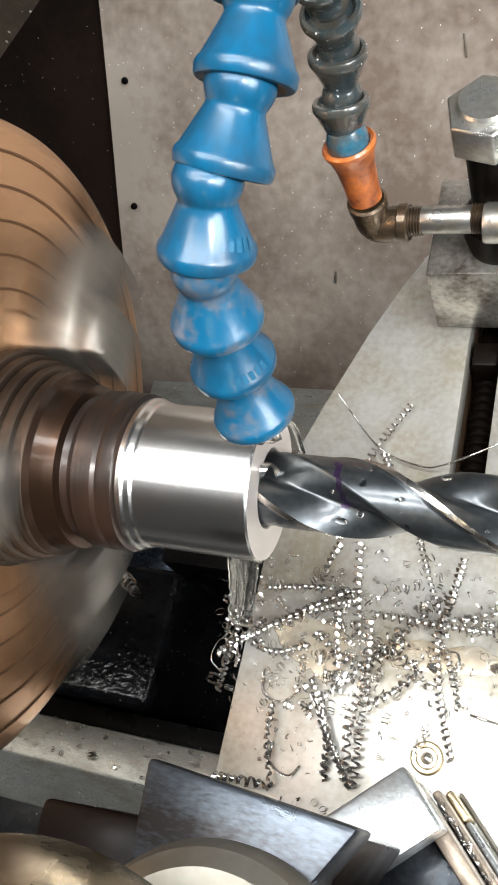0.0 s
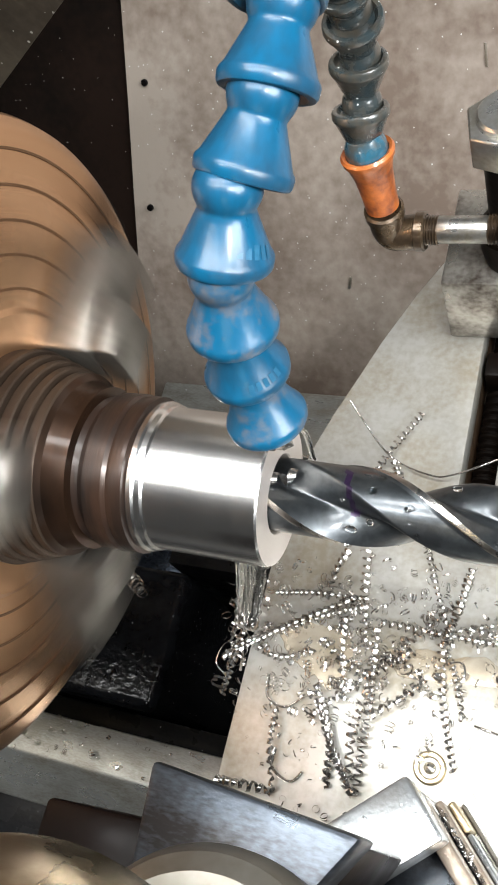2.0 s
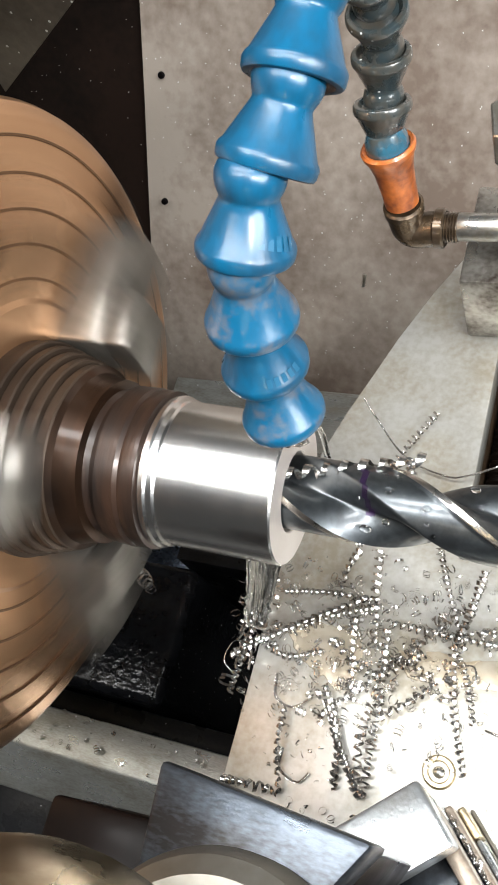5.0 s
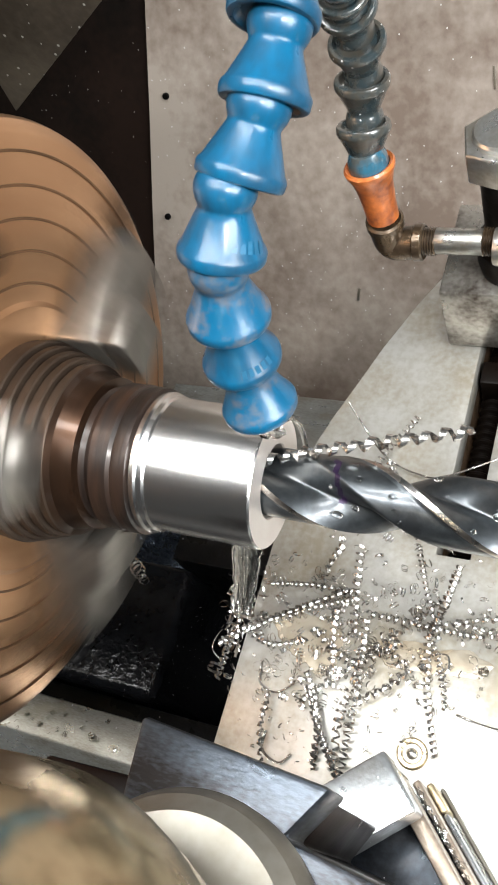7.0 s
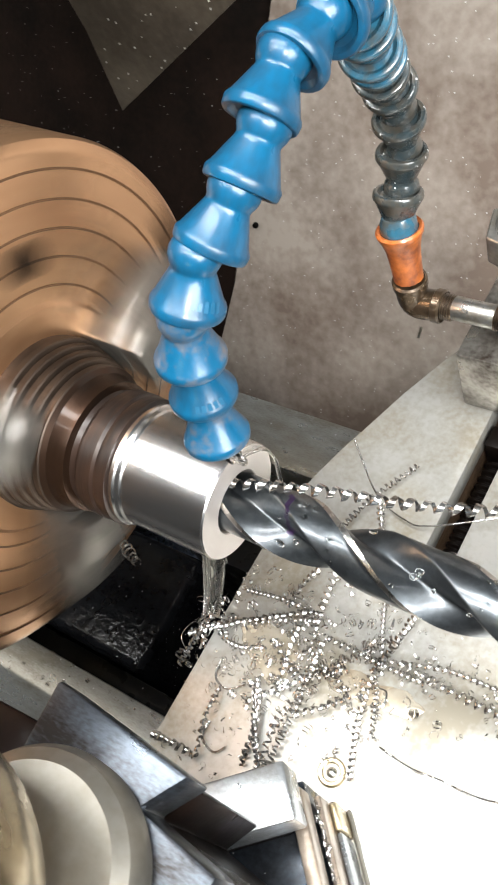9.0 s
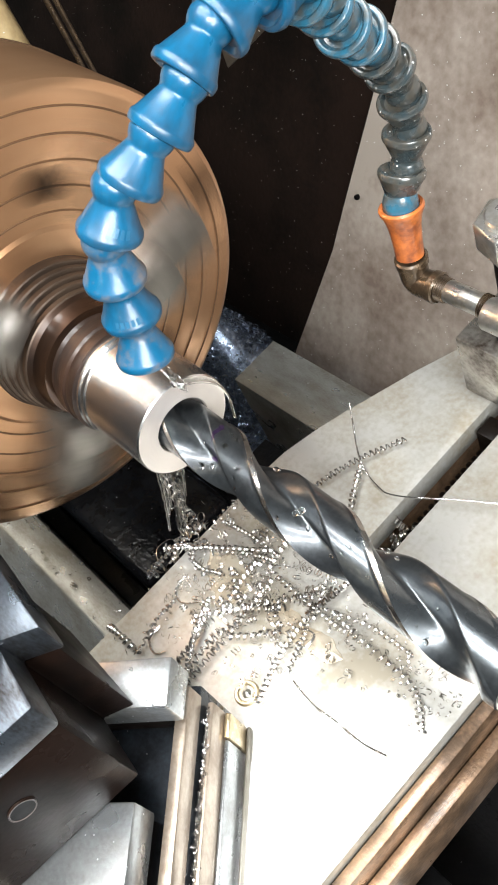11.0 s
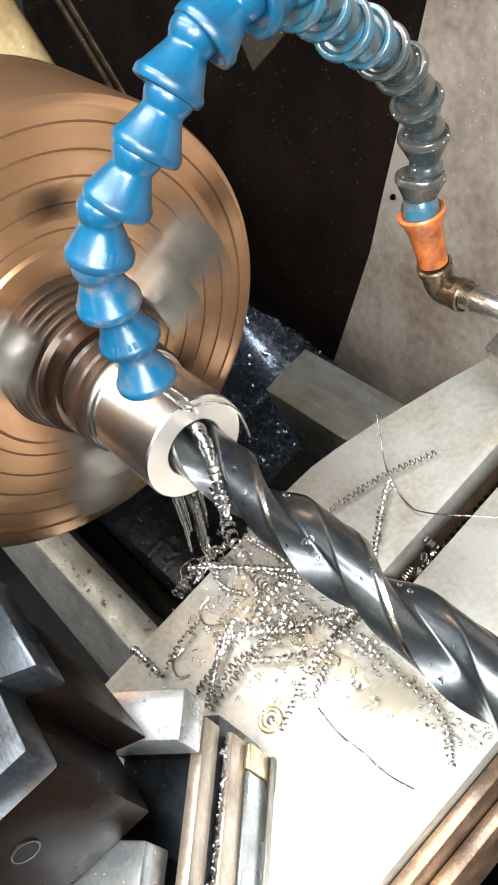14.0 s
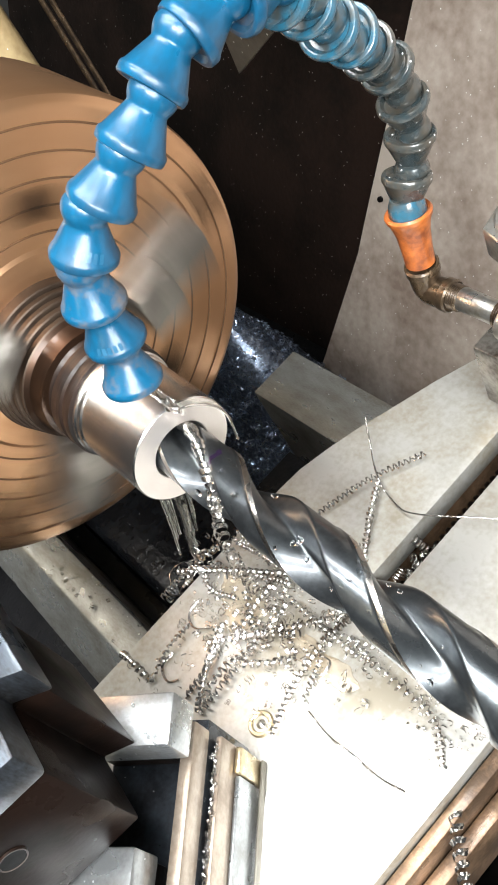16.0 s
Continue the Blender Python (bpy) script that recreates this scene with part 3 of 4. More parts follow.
for k in range(3):
    turn = pose(0, 0, 0, 120 * k, 0, 0)
    b = extrude_x([(-0.0105, 0.0285), (0.0105, 0.0285), (0.0105, 0.0665), (-0.0105, 0.0665)], 0.0005, 0.0165, 0.0015)
    b.transform(turn)
    jaw = part("jaw", b, M_JAW, chuck, "grey hardened steel jaw")
    b = extrude_x([(-0.0105, 0.0285), (0.0105, 0.0285), (0.0105, 0.0450), (-0.0105, 0.0450)], 0.0167, 0.0245, 0.0012)
    b.transform(turn)
    part("jaw_step", b, M_JAW, jaw)
    # slot and socket are not cut; their inner shade is a black piece
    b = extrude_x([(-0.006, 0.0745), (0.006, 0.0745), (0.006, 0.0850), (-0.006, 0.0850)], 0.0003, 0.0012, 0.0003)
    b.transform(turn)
    part("jaw_guide", b, M_HOLE, chuck, "jaw slot drawn as a strip of black shade")
    part("key_socket", revolve([(0, 0.0014), (0.006, 0.0014), (0.006, 0.0003)], "x", 24, pose(0, 0, 0, 120 * k + 60) @ pose(0, 0, 0.055)), M_HOLE, chuck, "round socket drawn as a disc of black shade")

work = thing("workpiece", "bright turned steel bar with rusty stock behind", "workpiece", SPINDLE)
WF = -0.0121
part("turned_bar", revolve([(0.0188, -0.0452), (0.0194, -0.0448), (0.0195, -0.0435), (0.0190, -0.0429), (0.0188, -0.0415), (0.0183, -0.0409), (0.0182, WF - 0.0005), (0.0178, WF)], "x", 96), M_WORK, work, "mirror bright turned steel")
part("end_face", revolve([(0.0178, WF), (0.0102, WF), (0.0099, WF - 0.0004), (0.0098, WF - 0.030), (0.0, WF - 0.034)], "x", 96), M_FACE, work, "faced steel end with a drilled hole")
part("stock", revolve([(0.0, -0.0600), (0.0190, -0.0600), (0.0184, -0.0585), (0.0186, -0.0572), (0.0204, -0.0562), (0.0206, -0.0510), (0.0200, -0.0500), (0.0204, -0.0490), (0.0203, -0.0457), (0.0186, -0.0451)], "x", 72), M_STOCK, work, "rusty brown unturned stock")
part("shoulder", revolve([(0.0190, -0.0600), (0.0214, -0.0604), (0.0218, -0.0640), (0.0226, -0.0662), (0.0242, -0.0672)], "x", 72), M_COPPER, work, "copper-brown oily shoulder")
ring = []
for k in range(5):
    r0, x0 = 0.0240 + 0.0012 * k, -0.0674 - 0.0036 * k
    ring += [(r0, x0), (r0 + 0.0005, x0 - 0.0004), (r0 + 0.0005, x0 - 0.0024), (r0 - 0.0003, x0 - 0.0028), (r0 - 0.0003, x0 - 0.0034)]
part("ringed_collar", revolve([(0.0240, -0.0671)] + ring + [(0.0290, -0.0880), (0.0, -0.0882)], "x", 96), M_RING, work, "bright steel collar with turned rings")


def drill_mesh():
    """Two-flute twist drill along x; flutes run out into the shank."""
    bm = bmesh.new()
    n_t, r0, lead = 96, 0.0095, 0.0921
    xs = np.linspace(-0.042, 0.116, 220)
    rings = []
    for x in xs:
        fade = 1.0 if x < 0.094 else max(0.0, 1 - (x - 0.094) / 0.018) ** 0.6
        tip = min(1.0, max(0.02, (x + 0.042) / 0.006))
        ring = []
        for i in range(n_t):
            th = 2 * math.pi * i / n_t
            u = (th % math.pi) / math.pi
            if u < 0.065:
                r = r0
            elif u < 0.417:
                r = r0 * 0.962
            else:
                phi = ((u - 0.417) / 0.583 - 0.5) * radians(104)
                deep = 0.616 / math.cos(phi) * (1 - 0.46 * math.cos(phi * 90 / 52) ** 1.6)
                r = r0 * (1 + (min(1.0, deep) - 1) * fade)
            a = th + 2 * math.pi * x / lead + radians(76.6)
            ring.append(bm.verts.new((x, -r * tip * math.sin(a), r * tip * math.cos(a))))
        rings.append(ring)
    for k, (a, b) in enumerate(zip(rings, rings[1:])):
        for i in range(n_t):
            f = bm.faces.new((a[i], a[(i + 1) % n_t], b[(i + 1) % n_t], b[i]))
            u = ((i + 0.5) / n_t * 2) % 1.0
            x = xs[k]
            f.material_index = 1 if (u < 0.062 and x < 0.104) else 0
            if 0.0052 < x + 0.0012 * math.sin(7 * u) < 0.0068 and (0.25 < u < 0.80):
                f.material_index = 2
    bm.faces.new(rings[0])
    bm.faces.new(rings[-1])
    return bm


drill = thing("twist_drill", "large black oxide twist drill boring into the bar", "drill bit", SPINDLE)
part("fluted_body", drill_mesh(), [M_DRILL, M_LAND, M_MARKER], drill, "dark fluted drill with bright lands and a purple mark", 50)
part("shank", revolve([(0.0, 0.1155), (0.0088, 0.1155), (0.0091, 0.1165), (0.0091, 0.24), (0.0, 0.24)], "x", 48), M_BOLT, drill, "plain grey shank")
quill = thing("tailstock_quill", "steel tailstock sleeve holding the drill", "tailstock", SPINDLE)
part("sleeve", revolve([(0.0096, 0.200), (0.016, 0.200), (0.018, 0.202), (0.018, 0.40), (0, 0.40)], "x", 40), M_BOLT, quill)
part("casting", box(0.33, 0.62, -0.06, 0.06, -0.118, 0.05, 0.01), M_CAST, quill, "dark tailstock casting")

# ---------------------------------------------------------------- tool post in front
slide = thing("tool_slide", "wet grey steel tool slide with a T slot", "tool slide")
CORNER, ALONG, ACROSS = Vector((0.0265, -0.0546)), Vector((0.68, -0.733)), Vector((0.733, 0.68))


def bar(o0, o1, s0, s1, z0, z1, bevel=0.0007):
    """A block square to the swivelled slide: o across it, s along it."""
    return prism([tuple(CORNER + ACROSS * o + ALONG * s) for o, s in ((o0, s0), (o1, s0), (o1, s1), (o0, s1))], z0, z1, bevel)


part("base", bar(-0.034, -0.0004, -0.004, 0.090, 0.0004, 0.0338), M_WETFLOOR, slide, "dark blued slot floor wet with drops")
part("side_rim", bar(-0.0040, 0.0004, 0.0, 0.090, 0.0339, 0.0445), M_WALL, slide, "beige oily side wall")
part("top_step", bar(-0.0470, 0.0004, -0.004, 0.0120, 0.0460, 0.0605, 0.001), M_BLOCK, slide, "wet grey steel ledge")
# the feet under the ledges have their shade put in as black
part("step_foot", bar(-0.0330, -0.0065, -0.004, 0.0100, 0.0339, 0.0459), M_BLACK, slide, "undercut coloured black for its shade")
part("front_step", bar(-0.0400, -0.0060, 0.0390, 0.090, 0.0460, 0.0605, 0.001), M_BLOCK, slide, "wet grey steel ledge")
part("step_foot", bar(-0.0330, -0.0085, 0.0400, 0.090, 0.0339, 0.0459), M_BLACK, slide, "undercut coloured black for its shade")

post = thing("tool_post", "steel tool post with a notched corner", "tool post")
# top coloured lighter as lit, body and wedge darker as shaded
part("top_plate", prism([(-0.0125, -0.0645), (0.0292, -0.0680), (0.0225, -0.0785), (0.0448, -0.0812), (0.0405, -0.132), (-0.030, -0.132), (-0.0105, -0.090)], 0.108, 0.122, 0.0013), M_POST_TOP, post, "satin steel plate with a bluish sheen in its colour")
part("body", prism([(-0.0115, -0.0690), (0.0270, -0.0695), (0.0222, -0.0790), (0.0443, -0.0816), (0.0400, -0.130), (-0.028, -0.130), (-0.0095, -0.089)], 0.061, 0.1078, 0.0009), M_BODY, post, "steel body coloured brown-black for its shaded sides")
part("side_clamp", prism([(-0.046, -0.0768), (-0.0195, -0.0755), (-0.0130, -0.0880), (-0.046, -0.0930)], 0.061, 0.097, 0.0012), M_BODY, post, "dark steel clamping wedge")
# no bore here: a flat disc coloured as the shade inside it
part("set_screw_hole", revolve([(0.0, 0.0004), (0.0036, 0.0004)], "x", 24, pose(0.0424, -0.1050, 0.0910, 0, 0, -5)), M_HOLE, post, "threaded hole drawn as a disc of black shade")
part("hole_rim", revolve([(0.0034, 0.0002), (0.0036, 0.0006), (0.0040, 0.0006), (0.0041, -0.001)], "x", 24, pose(0.0423, -0.1050, 0.0910, 0, 0, -5)), M_STOCK, post, "rusty threaded hole rim")
hub = part("clamp_hub", revolve([(0, 0), (0.0245, 0), (0.0262, 0.002), (0.0265, 0.007), (0.0250, 0.0105), (0.0220, 0.0125), (0, 0.0130)], "z", 64, pose(0.011, -0.1010, 0.1222)), M_HUB, post, "polished steel clamping hub")
part("dome", revolve([(0.0190, 0.0131), (0.0210, 0.016), (0.0310, 0.022), (0.0380, 0.033), (0.0408, 0.046), (0.0400, 0.060), (0.0350, 0.074), (0.0260, 0.085), (0.0140, 0.0915), (0, 0.0935)], "z", 64, pose(0.0025, -0.1190, 0.1245)), M_KNOB, hub, "worn brassy dome")

wiper = thing("way_wiper", "brown and brass gib strip along the slide", "gib strip")
part("ledge", bar(0.0006, 0.0030, 0.0005, 0.090, 0.0004, 0.0300), M_WALL, wiper, "beige oily ledge packed with fine chips")
part("brass_block", bar(0.0031, 0.0054, 0.0010, 0.0095, 0.0002, 0.0200), M_BRASS, wiper, "bright brass end block")
part("strip", bar(0.0031, 0.0048, 0.0098, 0.090, 0.0002, 0.0185), M_BLOCK, wiper, "grey steel strip")
part("foot_edge", bar(0.0055, 0.0068, 0.0010, 0.090, 0.0002, 0.0040), M_HUB, wiper, "bright steel edge")

# ---------------------------------------------------------------- liquid on the plate
def film(points, z, seed, wobble=0.0015, count=120):
    """A thin sheet of liquid with a wavering edge, domed slightly at the rim."""
    line = smooth_path([(x, y, 0) for x, y in points] + [(*points[0], 0)], count)[:-1]
    mid = sum((Vector(p) for p in line), Vector()) / len(line)
    bm = bmesh.new()
    rings = []
    for f, h in ((1.0, 0.0), (0.992, 0.00035), (0.97, 0.00055), (0.7, 0.0006), (0.3, 0.0006)):
        ring = []
        for p in line:
            w = wobble * noise.noise(p * 160 + Vector((seed, 0, 0))) + 0.5 * wobble * noise.noise(p * 420 + Vector((0, seed, 0)))
            d = (p - mid)
            q = mid + d * f + d.normalized() * w * f
            ring.append(bm.verts.new((q.x, q.y, z + h)))
        rings.append(ring)
    for a, b in zip(rings, rings[1:]):
        for k in range(len(a)):
            j = (k + 1) % len(a)
            bm.faces.new((a[k], a[j], b[j], b[k]))
    bm.faces.new(rings[-1])
    return bm


# film of coolant, painted white where the plate glares
puddle = part("coolant_puddle", film([(0.0330, -0.0290), (0.043, -0.0300), (0.054, -0.0290), (0.064, -0.0285), (0.074, -0.0262), (0.0815, -0.0300), (0.0825, -0.045), (0.0825, -0.070), (0.0820, -0.110), (0.075, -0.110), (0.060, -0.088), (0.0475, -0.0700), (0.0385, -0.0560), (0.0335, -0.0465), (0.0300, -0.0370)], 0.0002, 3.1), M_GLARE_FILM)
tagged(puddle, "coolant film pooled on the steel plate, coloured white as glare", "coolant")
for k, pts in enumerate(([(-0.034, -0.012), (-0.025, -0.006), (-0.012, -0.008), (-0.009, -0.016), (-0.013, -0.024), (-0.022, -0.024), (-0.030, -0.019)], [(0.001, -0.010), (0.014, -0.009), (0.030, -0.008), (0.040, -0.011), (0.034, -0.016), (0.014, -0.018), (0.004, -0.017)])):
    ob = part("oil_film", film(pts, -0.0003, 5.0 + k, 0.003), M_OIL)
    tagged(ob, "thin tan oily coolant pooled under the swarf", "coolant")


def drops(rnd, places):
    """Rounded beads of liquid: (place, normal, size)."""
    bm = bmesh.new()
    for p, nrm, r in places:
        m = Matrix.Translation(p) @ Vector(nrm).to_track_quat("Z", "Y").to_matrix().to_4x4() @ Matrix.Diagonal((r * rnd.uniform(0.8, 1.5), r, r * 0.5, 1))
        bmesh.ops.create_icosphere(bm, subdivisions=2, radius=1, matrix=m)
    return bm


wet = random.Random(11)
beads = []
for k in range(26):
    x, a = wet.uniform(0.004, 0.095), radians(wet.uniform(-35, 60))
    nrm = Vector((0, -math.sin(a), math.cos(a)))
    beads.append((SPINDLE @ (Vector((x, 0, 0)) + nrm * 0.0092), nrm, wet.uniform(0.0004, 0.0011)))
tagged(part("coolant_drop", drops(wet, beads), M_COOLANT, smooth=60), "clear coolant drops beading on the drill", "coolant drop", kind="stuff")
beads = [(Vector((wet.uniform(-0.29, -0.05), wet.uniform(-0.069, -0.053), -0.048)), Vector((0, 0, 1)), wet.uniform(0.0004, 0.0014)) for k in range(60)]
tagged(part("coolant_drop", drops(wet, beads), M_COOLANT, smooth=60), "clear coolant drops on the front way", "coolant drop", kind="stuff")


# coolant poured on the work and running off its end
def stream(points, r0, r1, seed, flat=1.0):
    line = smooth_path(points, 22)
    bm = bmesh.new()
    rings = []
    for i, p in enumerate(line):
        f = i / (len(line) - 1)
        r = (r0 + (r1 - r0) * f) * (1 + 0.35 * noise.noise(p * 260 + Vector((seed, 0, 0))))
        d = (line[min(i + 1, 21)] - line[max(i - 1, 0)]).normalized()
        sx = d.cross(Vector((0.2, 1, 0.1))).normalized()
        sy = sx.cross(d)
        rings.append([bm.verts.new(p + r * (math.cos(k * math.pi / 5) * sx + flat * math.sin(k * math.pi / 5) * sy)) for k in range(10)])
    for a, b in zip(rings, rings[1:]):
        for k in range(10):
            bm.faces.new((a[k], a[(k + 1) % 10], b[(k + 1) % 10], b[k]))
    bm.faces.new(rings[0])
    bm.faces.new(rings[-1])
    return bm


pour = thing("coolant_stream", "clear coolant poured from the nozzle over the bar", "coolant")
part("jet", stream([(-0.0026, 0.0035, 0.1335), (-0.0048, 0.0056, 0.1240), (-0.0085, 0.0082, 0.1120), (-0.0108, 0.0095, 0.1075)], 0.0030, 0.0036, 1.0, 0.4), M_COOLANT, pour, smooth=60)
part("sheet", stream([(-0.0105, 0.0065, 0.1110), (-0.0102, 0.0125, 0.1065), (-0.0102, 0.0185, 0.0990), (-0.0105, 0.0205, 0.0900), (-0.0110, 0.0190, 0.0790)], 0.0016, 0.0010, 2.0, 0.4), M_COOLANT, pour, smooth=60)
part("curtain", stream([(-0.0225, -0.0030, 0.0765), (-0.0275, -0.0060, 0.0620), (-0.0345, -0.0095, 0.0400), (-0.0430, -0.0145, 0.0140)], 0.0056, 0.0040, 4.0, 0.3), M_COOLANT, pour, smooth=60)
for k in range(5):
    x, y = -0.026 + wet.uniform(-0.006, 0.010), wet.uniform(-0.010, 0.004)
    z0 = 0.0930 - math.sqrt(max(0.0, 0.0180 ** 2 - (y - 0.0028) ** 2))
    drop = wet.uniform(0.020, 0.055)
    part("drip", stream([(x, y, z0), (x - drop * 0.14, y - drop * 0.08, z0 - drop * 0.5), (x - drop * 0.30, y - drop * 0.17, z0 - drop)], wet.uniform(0.0004, 0.0014), 0.0004, k * 3.0), M_COOLANT, pour, smooth=60)

# ---------------------------------------------------------------- swarf
SLIDE = Vector((1.0, 0.30, -0.04)).normalized()


def motions():
    """Spins the chuck with its work, and pushes the long curl of swarf out of the hole."""
    spin_rows = []
    for f in range(0, 481):
        t = f / 30
        sway = 6.5 if t < 5 else -6.5 if t > 6 else 6.5 - 13 * (t - 5)
        spin_rows.append((t, -88 + 1200 * t + sway * (1 - math.cos(10 * math.pi * t))))
    walk(chuck, [(t, SPINDLE @ pose(FACE_X, 0, 0, a, 0, 0)) for t, a in spin_rows])
    walk(work, [(t, SPINDLE @ pose(0, 0, 0, a, 0, 0)) for t, a in spin_rows])
    stages = ((0, 0.0, 0), (2.4, 0.0, 0), (3.0, 0.013, 0), (3.5, 0.018, 0), (4.2, 0.022, 0), (6.3, 0.034, 0), (7.0, 0.046, 0), (7.6, 0.056, 0), (8.2, 0.067, 0), (8.8, 0.077, 0), (9.7, 0.090, 0), (10.2, 0.120, 0), (10.6, 0.165, -0.01), (11.0, 0.22, -0.08), (11.5, 0.24, -0.20), (16, 0.24, -0.20))
    rows = []
    for f in range(0, 481):
        t = f / 30
        for (t0, o0, d0), (t1, o1, d1) in zip(stages, stages[1:]):
            if t0 <= t <= t1:
                k = (t - t0) / (t1 - t0)
                out, drop = o0 + (o1 - o0) * k, d0 + (d1 - d0) * k
        turn = 1200 * min(t, 10.5)
        whip = 0.035 if t < 10.5 else 0.0
        way = (SLIDE + Vector((0, 0.6 * whip * math.sin(radians(turn - 60)), whip * math.cos(radians(turn - 60))))).normalized()
        p = Vector((-0.0125, 0.0040, 0.1010)) - SLIDE * 0.0865 + SLIDE * out + Vector((0, 0, drop))
        rows.append((t, Matrix.Translation(p) @ way.to_track_quat("X", "Z").to_matrix().to_4x4() @ pose(0, 0, 0, turn, 0, 0)))
    walk(long_chip, rows)
    rows = []
    for t, x, z, turn in ((0, -0.075, 0.0, 0), (9.8, -0.075, 0.0, 0), (10.6, -0.050, 0.004, 0), (11.8, 0.0, 0.001, 0), (13.0, 0.0015, 0.0, 2), (14.0, 0.0, 0.0, 0), (15.0, 0.0025, -0.001, 3), (16, 0.001, 0.0, -2)):
        rows.append((t, pose(x, 0, z, turn * 0.3, 0, 0)))
    walk(flute_chip, rows)
    walk(fallen_chip, [(0, pose(0.150, -0.060, -0.120)), (14.9, pose(0.150, -0.060, -0.120)), (15.2, pose(0.0985, -0.018, -0.004, 0, 25, -60)), (15.4, pose(0.0965, -0.026, -0.006, 30, 30, -64)), (16, pose(0.0975, -0.030, -0.010, 50, 34, -68))])


rnd = random.Random(7)
COILS = [
    [(-0.021, 0.030), (-0.002, 0.075)], [(-0.009, 0.055), (0.008, 0.027)], [(-0.044, -0.062), (-0.026, -0.061)], [(-0.025, -0.062), (-0.030, -0.036)],
    [(-0.053, -0.024), (-0.012, 0.004)], [(-0.002, -0.054), (-0.003, -0.029)], [(0.027, 0.0), (0.045, -0.002), (0.067, -0.003), (0.080, -0.013)],
    [(0.028, -0.028), (0.019, -0.007)], [(0.001, -0.032), (0.015, -0.018)], [(-0.019, -0.037), (0.020, 0.007)], [(-0.047, -0.006), (-0.050, -0.036)],
    [(-0.018, 0.020), (-0.022, 0.002)], [(-0.011, 0.020), (-0.006, -0.011)], [(0.009, 0.023), (0.022, -0.007)], [(0.024, 0.020), (0.019, -0.007)],
    [(-0.019, -0.026), (-0.001, -0.056)], [(-0.003, -0.005), (0.0, -0.057)], [(-0.014, -0.003), (-0.009, -0.030)], [(0.018, -0.006), (0.028, -0.043)],
    [(-0.003, -0.003), (0.036, -0.003)], [(-0.050, -0.020), (-0.039, -0.009)], [(-0.039, 0.001), (-0.008, 0.004)], [(-0.004, -0.015), (0.014, -0.017)], [(-0.016, -0.030), (-0.009, -0.056)],
    [(-0.036, -0.012), (-0.020, -0.003), (-0.006, 0.002)], [(-0.020, -0.012), (-0.004, -0.020), (0.010, -0.010)], [(0.014, -0.004), (0.040, 0.004), (0.060, 0.006)], [(-0.052, -0.012), (-0.036, -0.020), (-0.022, -0.016)],
]
for k, c in enumerate(COILS):
    rad = rnd.uniform(0.0010, 0.0017)
    pts = [(x, y, rad * 1.2 + rnd.uniform(0, 0.002)) for x, y in c]
    if len(pts) == 2:
        a, b = Vector(pts[0]), Vector(pts[1])
        pts.insert(1, tuple((a + b) / 2 + Vector((rnd.uniform(-0.002, 0.002), rnd.uniform(-0.002, 0.002), 0.001))))
    ob = part("metal_chip", coil(pts, rad, rnd.uniform(0.0019, 0.0030), rnd.uniform(0.0007, 0.0012), rnd), M_SWARF, smooth=60)
    tagged(ob, "bright coiled steel swarf lying on the carriage plate", "metal chip", "swarf on the carriage")
# flat ribbons of swarf
def ribbon(points, w, lean):
    """A thin band standing on edge or leaning along a line."""
    line = smooth_path(points, 26)
    bm = bmesh.new()
    rows = []
    for i, p in enumerate(line):
        d = (line[min(i + 1, 25)] - line[max(i - 1, 0)]).normalized()
        side = d.cross(Vector((0, 0, 1))).normalized()
        off = (side * math.sin(lean) + Vector((0, 0, 1)) * math.cos(lean)) * w
        thin = side * 0.00008
        rows.append([bm.verts.new(p + q) for q in (thin, off + thin, off - thin, -thin)])
    for a, b in zip(rows, rows[1:]):
        for k in range(4):
            bm.faces.new((a[k], a[(k + 1) % 4], b[(k + 1) % 4], b[k]))
    bm.faces.new(rows[0])
    bm.faces.new(rows[-1])
    return bm


for pts, w, lean in (([(-0.0285, 0.0010, 0.0006), (-0.0235, 0.0062, 0.0015), (-0.0170, 0.0066, 0.0015), (-0.0115, 0.0040, 0.0006)], 0.0016, 0.5), ([(-0.0176, -0.0309, 0.0022), (-0.0100, -0.0425, 0.0018), (-0.0024, -0.0545, 0.0012)], 0.0009, 1.2),
                     ([(-0.0385, -0.0150, 0.0006), (-0.0355, -0.0105, 0.002), (-0.0320, -0.0125, 0.001)], 0.0008, 0.6), ([(-0.0355, -0.0260, 0.0006), (-0.0340, -0.0330, 0.0008), (-0.0280, -0.0350, 0.0012), (-0.0225, -0.0305, 0.0006)], 0.0009, 0.9),
                     ([(-0.0275, -0.0480, 0.0006), (-0.0270, -0.0540, 0.0008), (-0.0210, -0.0565, 0.0008), (-0.0180, -0.0530, 0.0006)], 0.0010, 0.7), ([(-0.0500, -0.0300, 0.0020), (-0.0545, -0.0260, 0.0030), (-0.0520, -0.0190, 0.0040), (-0.0465, -0.0200, 0.0020), (-0.0455, -0.0270, 0.0010)], 0.0010, 0.4),
                     ([(-0.0170, -0.0020, 0.0006), (-0.0130, -0.0050, 0.0015), (-0.0105, -0.0095, 0.0006)], 0.0013, 0.4), ([(0.0200, -0.0110, 0.0004), (0.0255, -0.0105, 0.0006), (0.0265, -0.0160, 0.0006), (0.0225, -0.0180, 0.0004)], 0.0007, 0.8)):
    ob = part("metal_ribbon", ribbon(pts, w, lean), M_SWARF, smooth=60)
    tagged(ob, "curved flat ribbon of bright swarf on the plate", "metal chip", "swarf on the carriage")
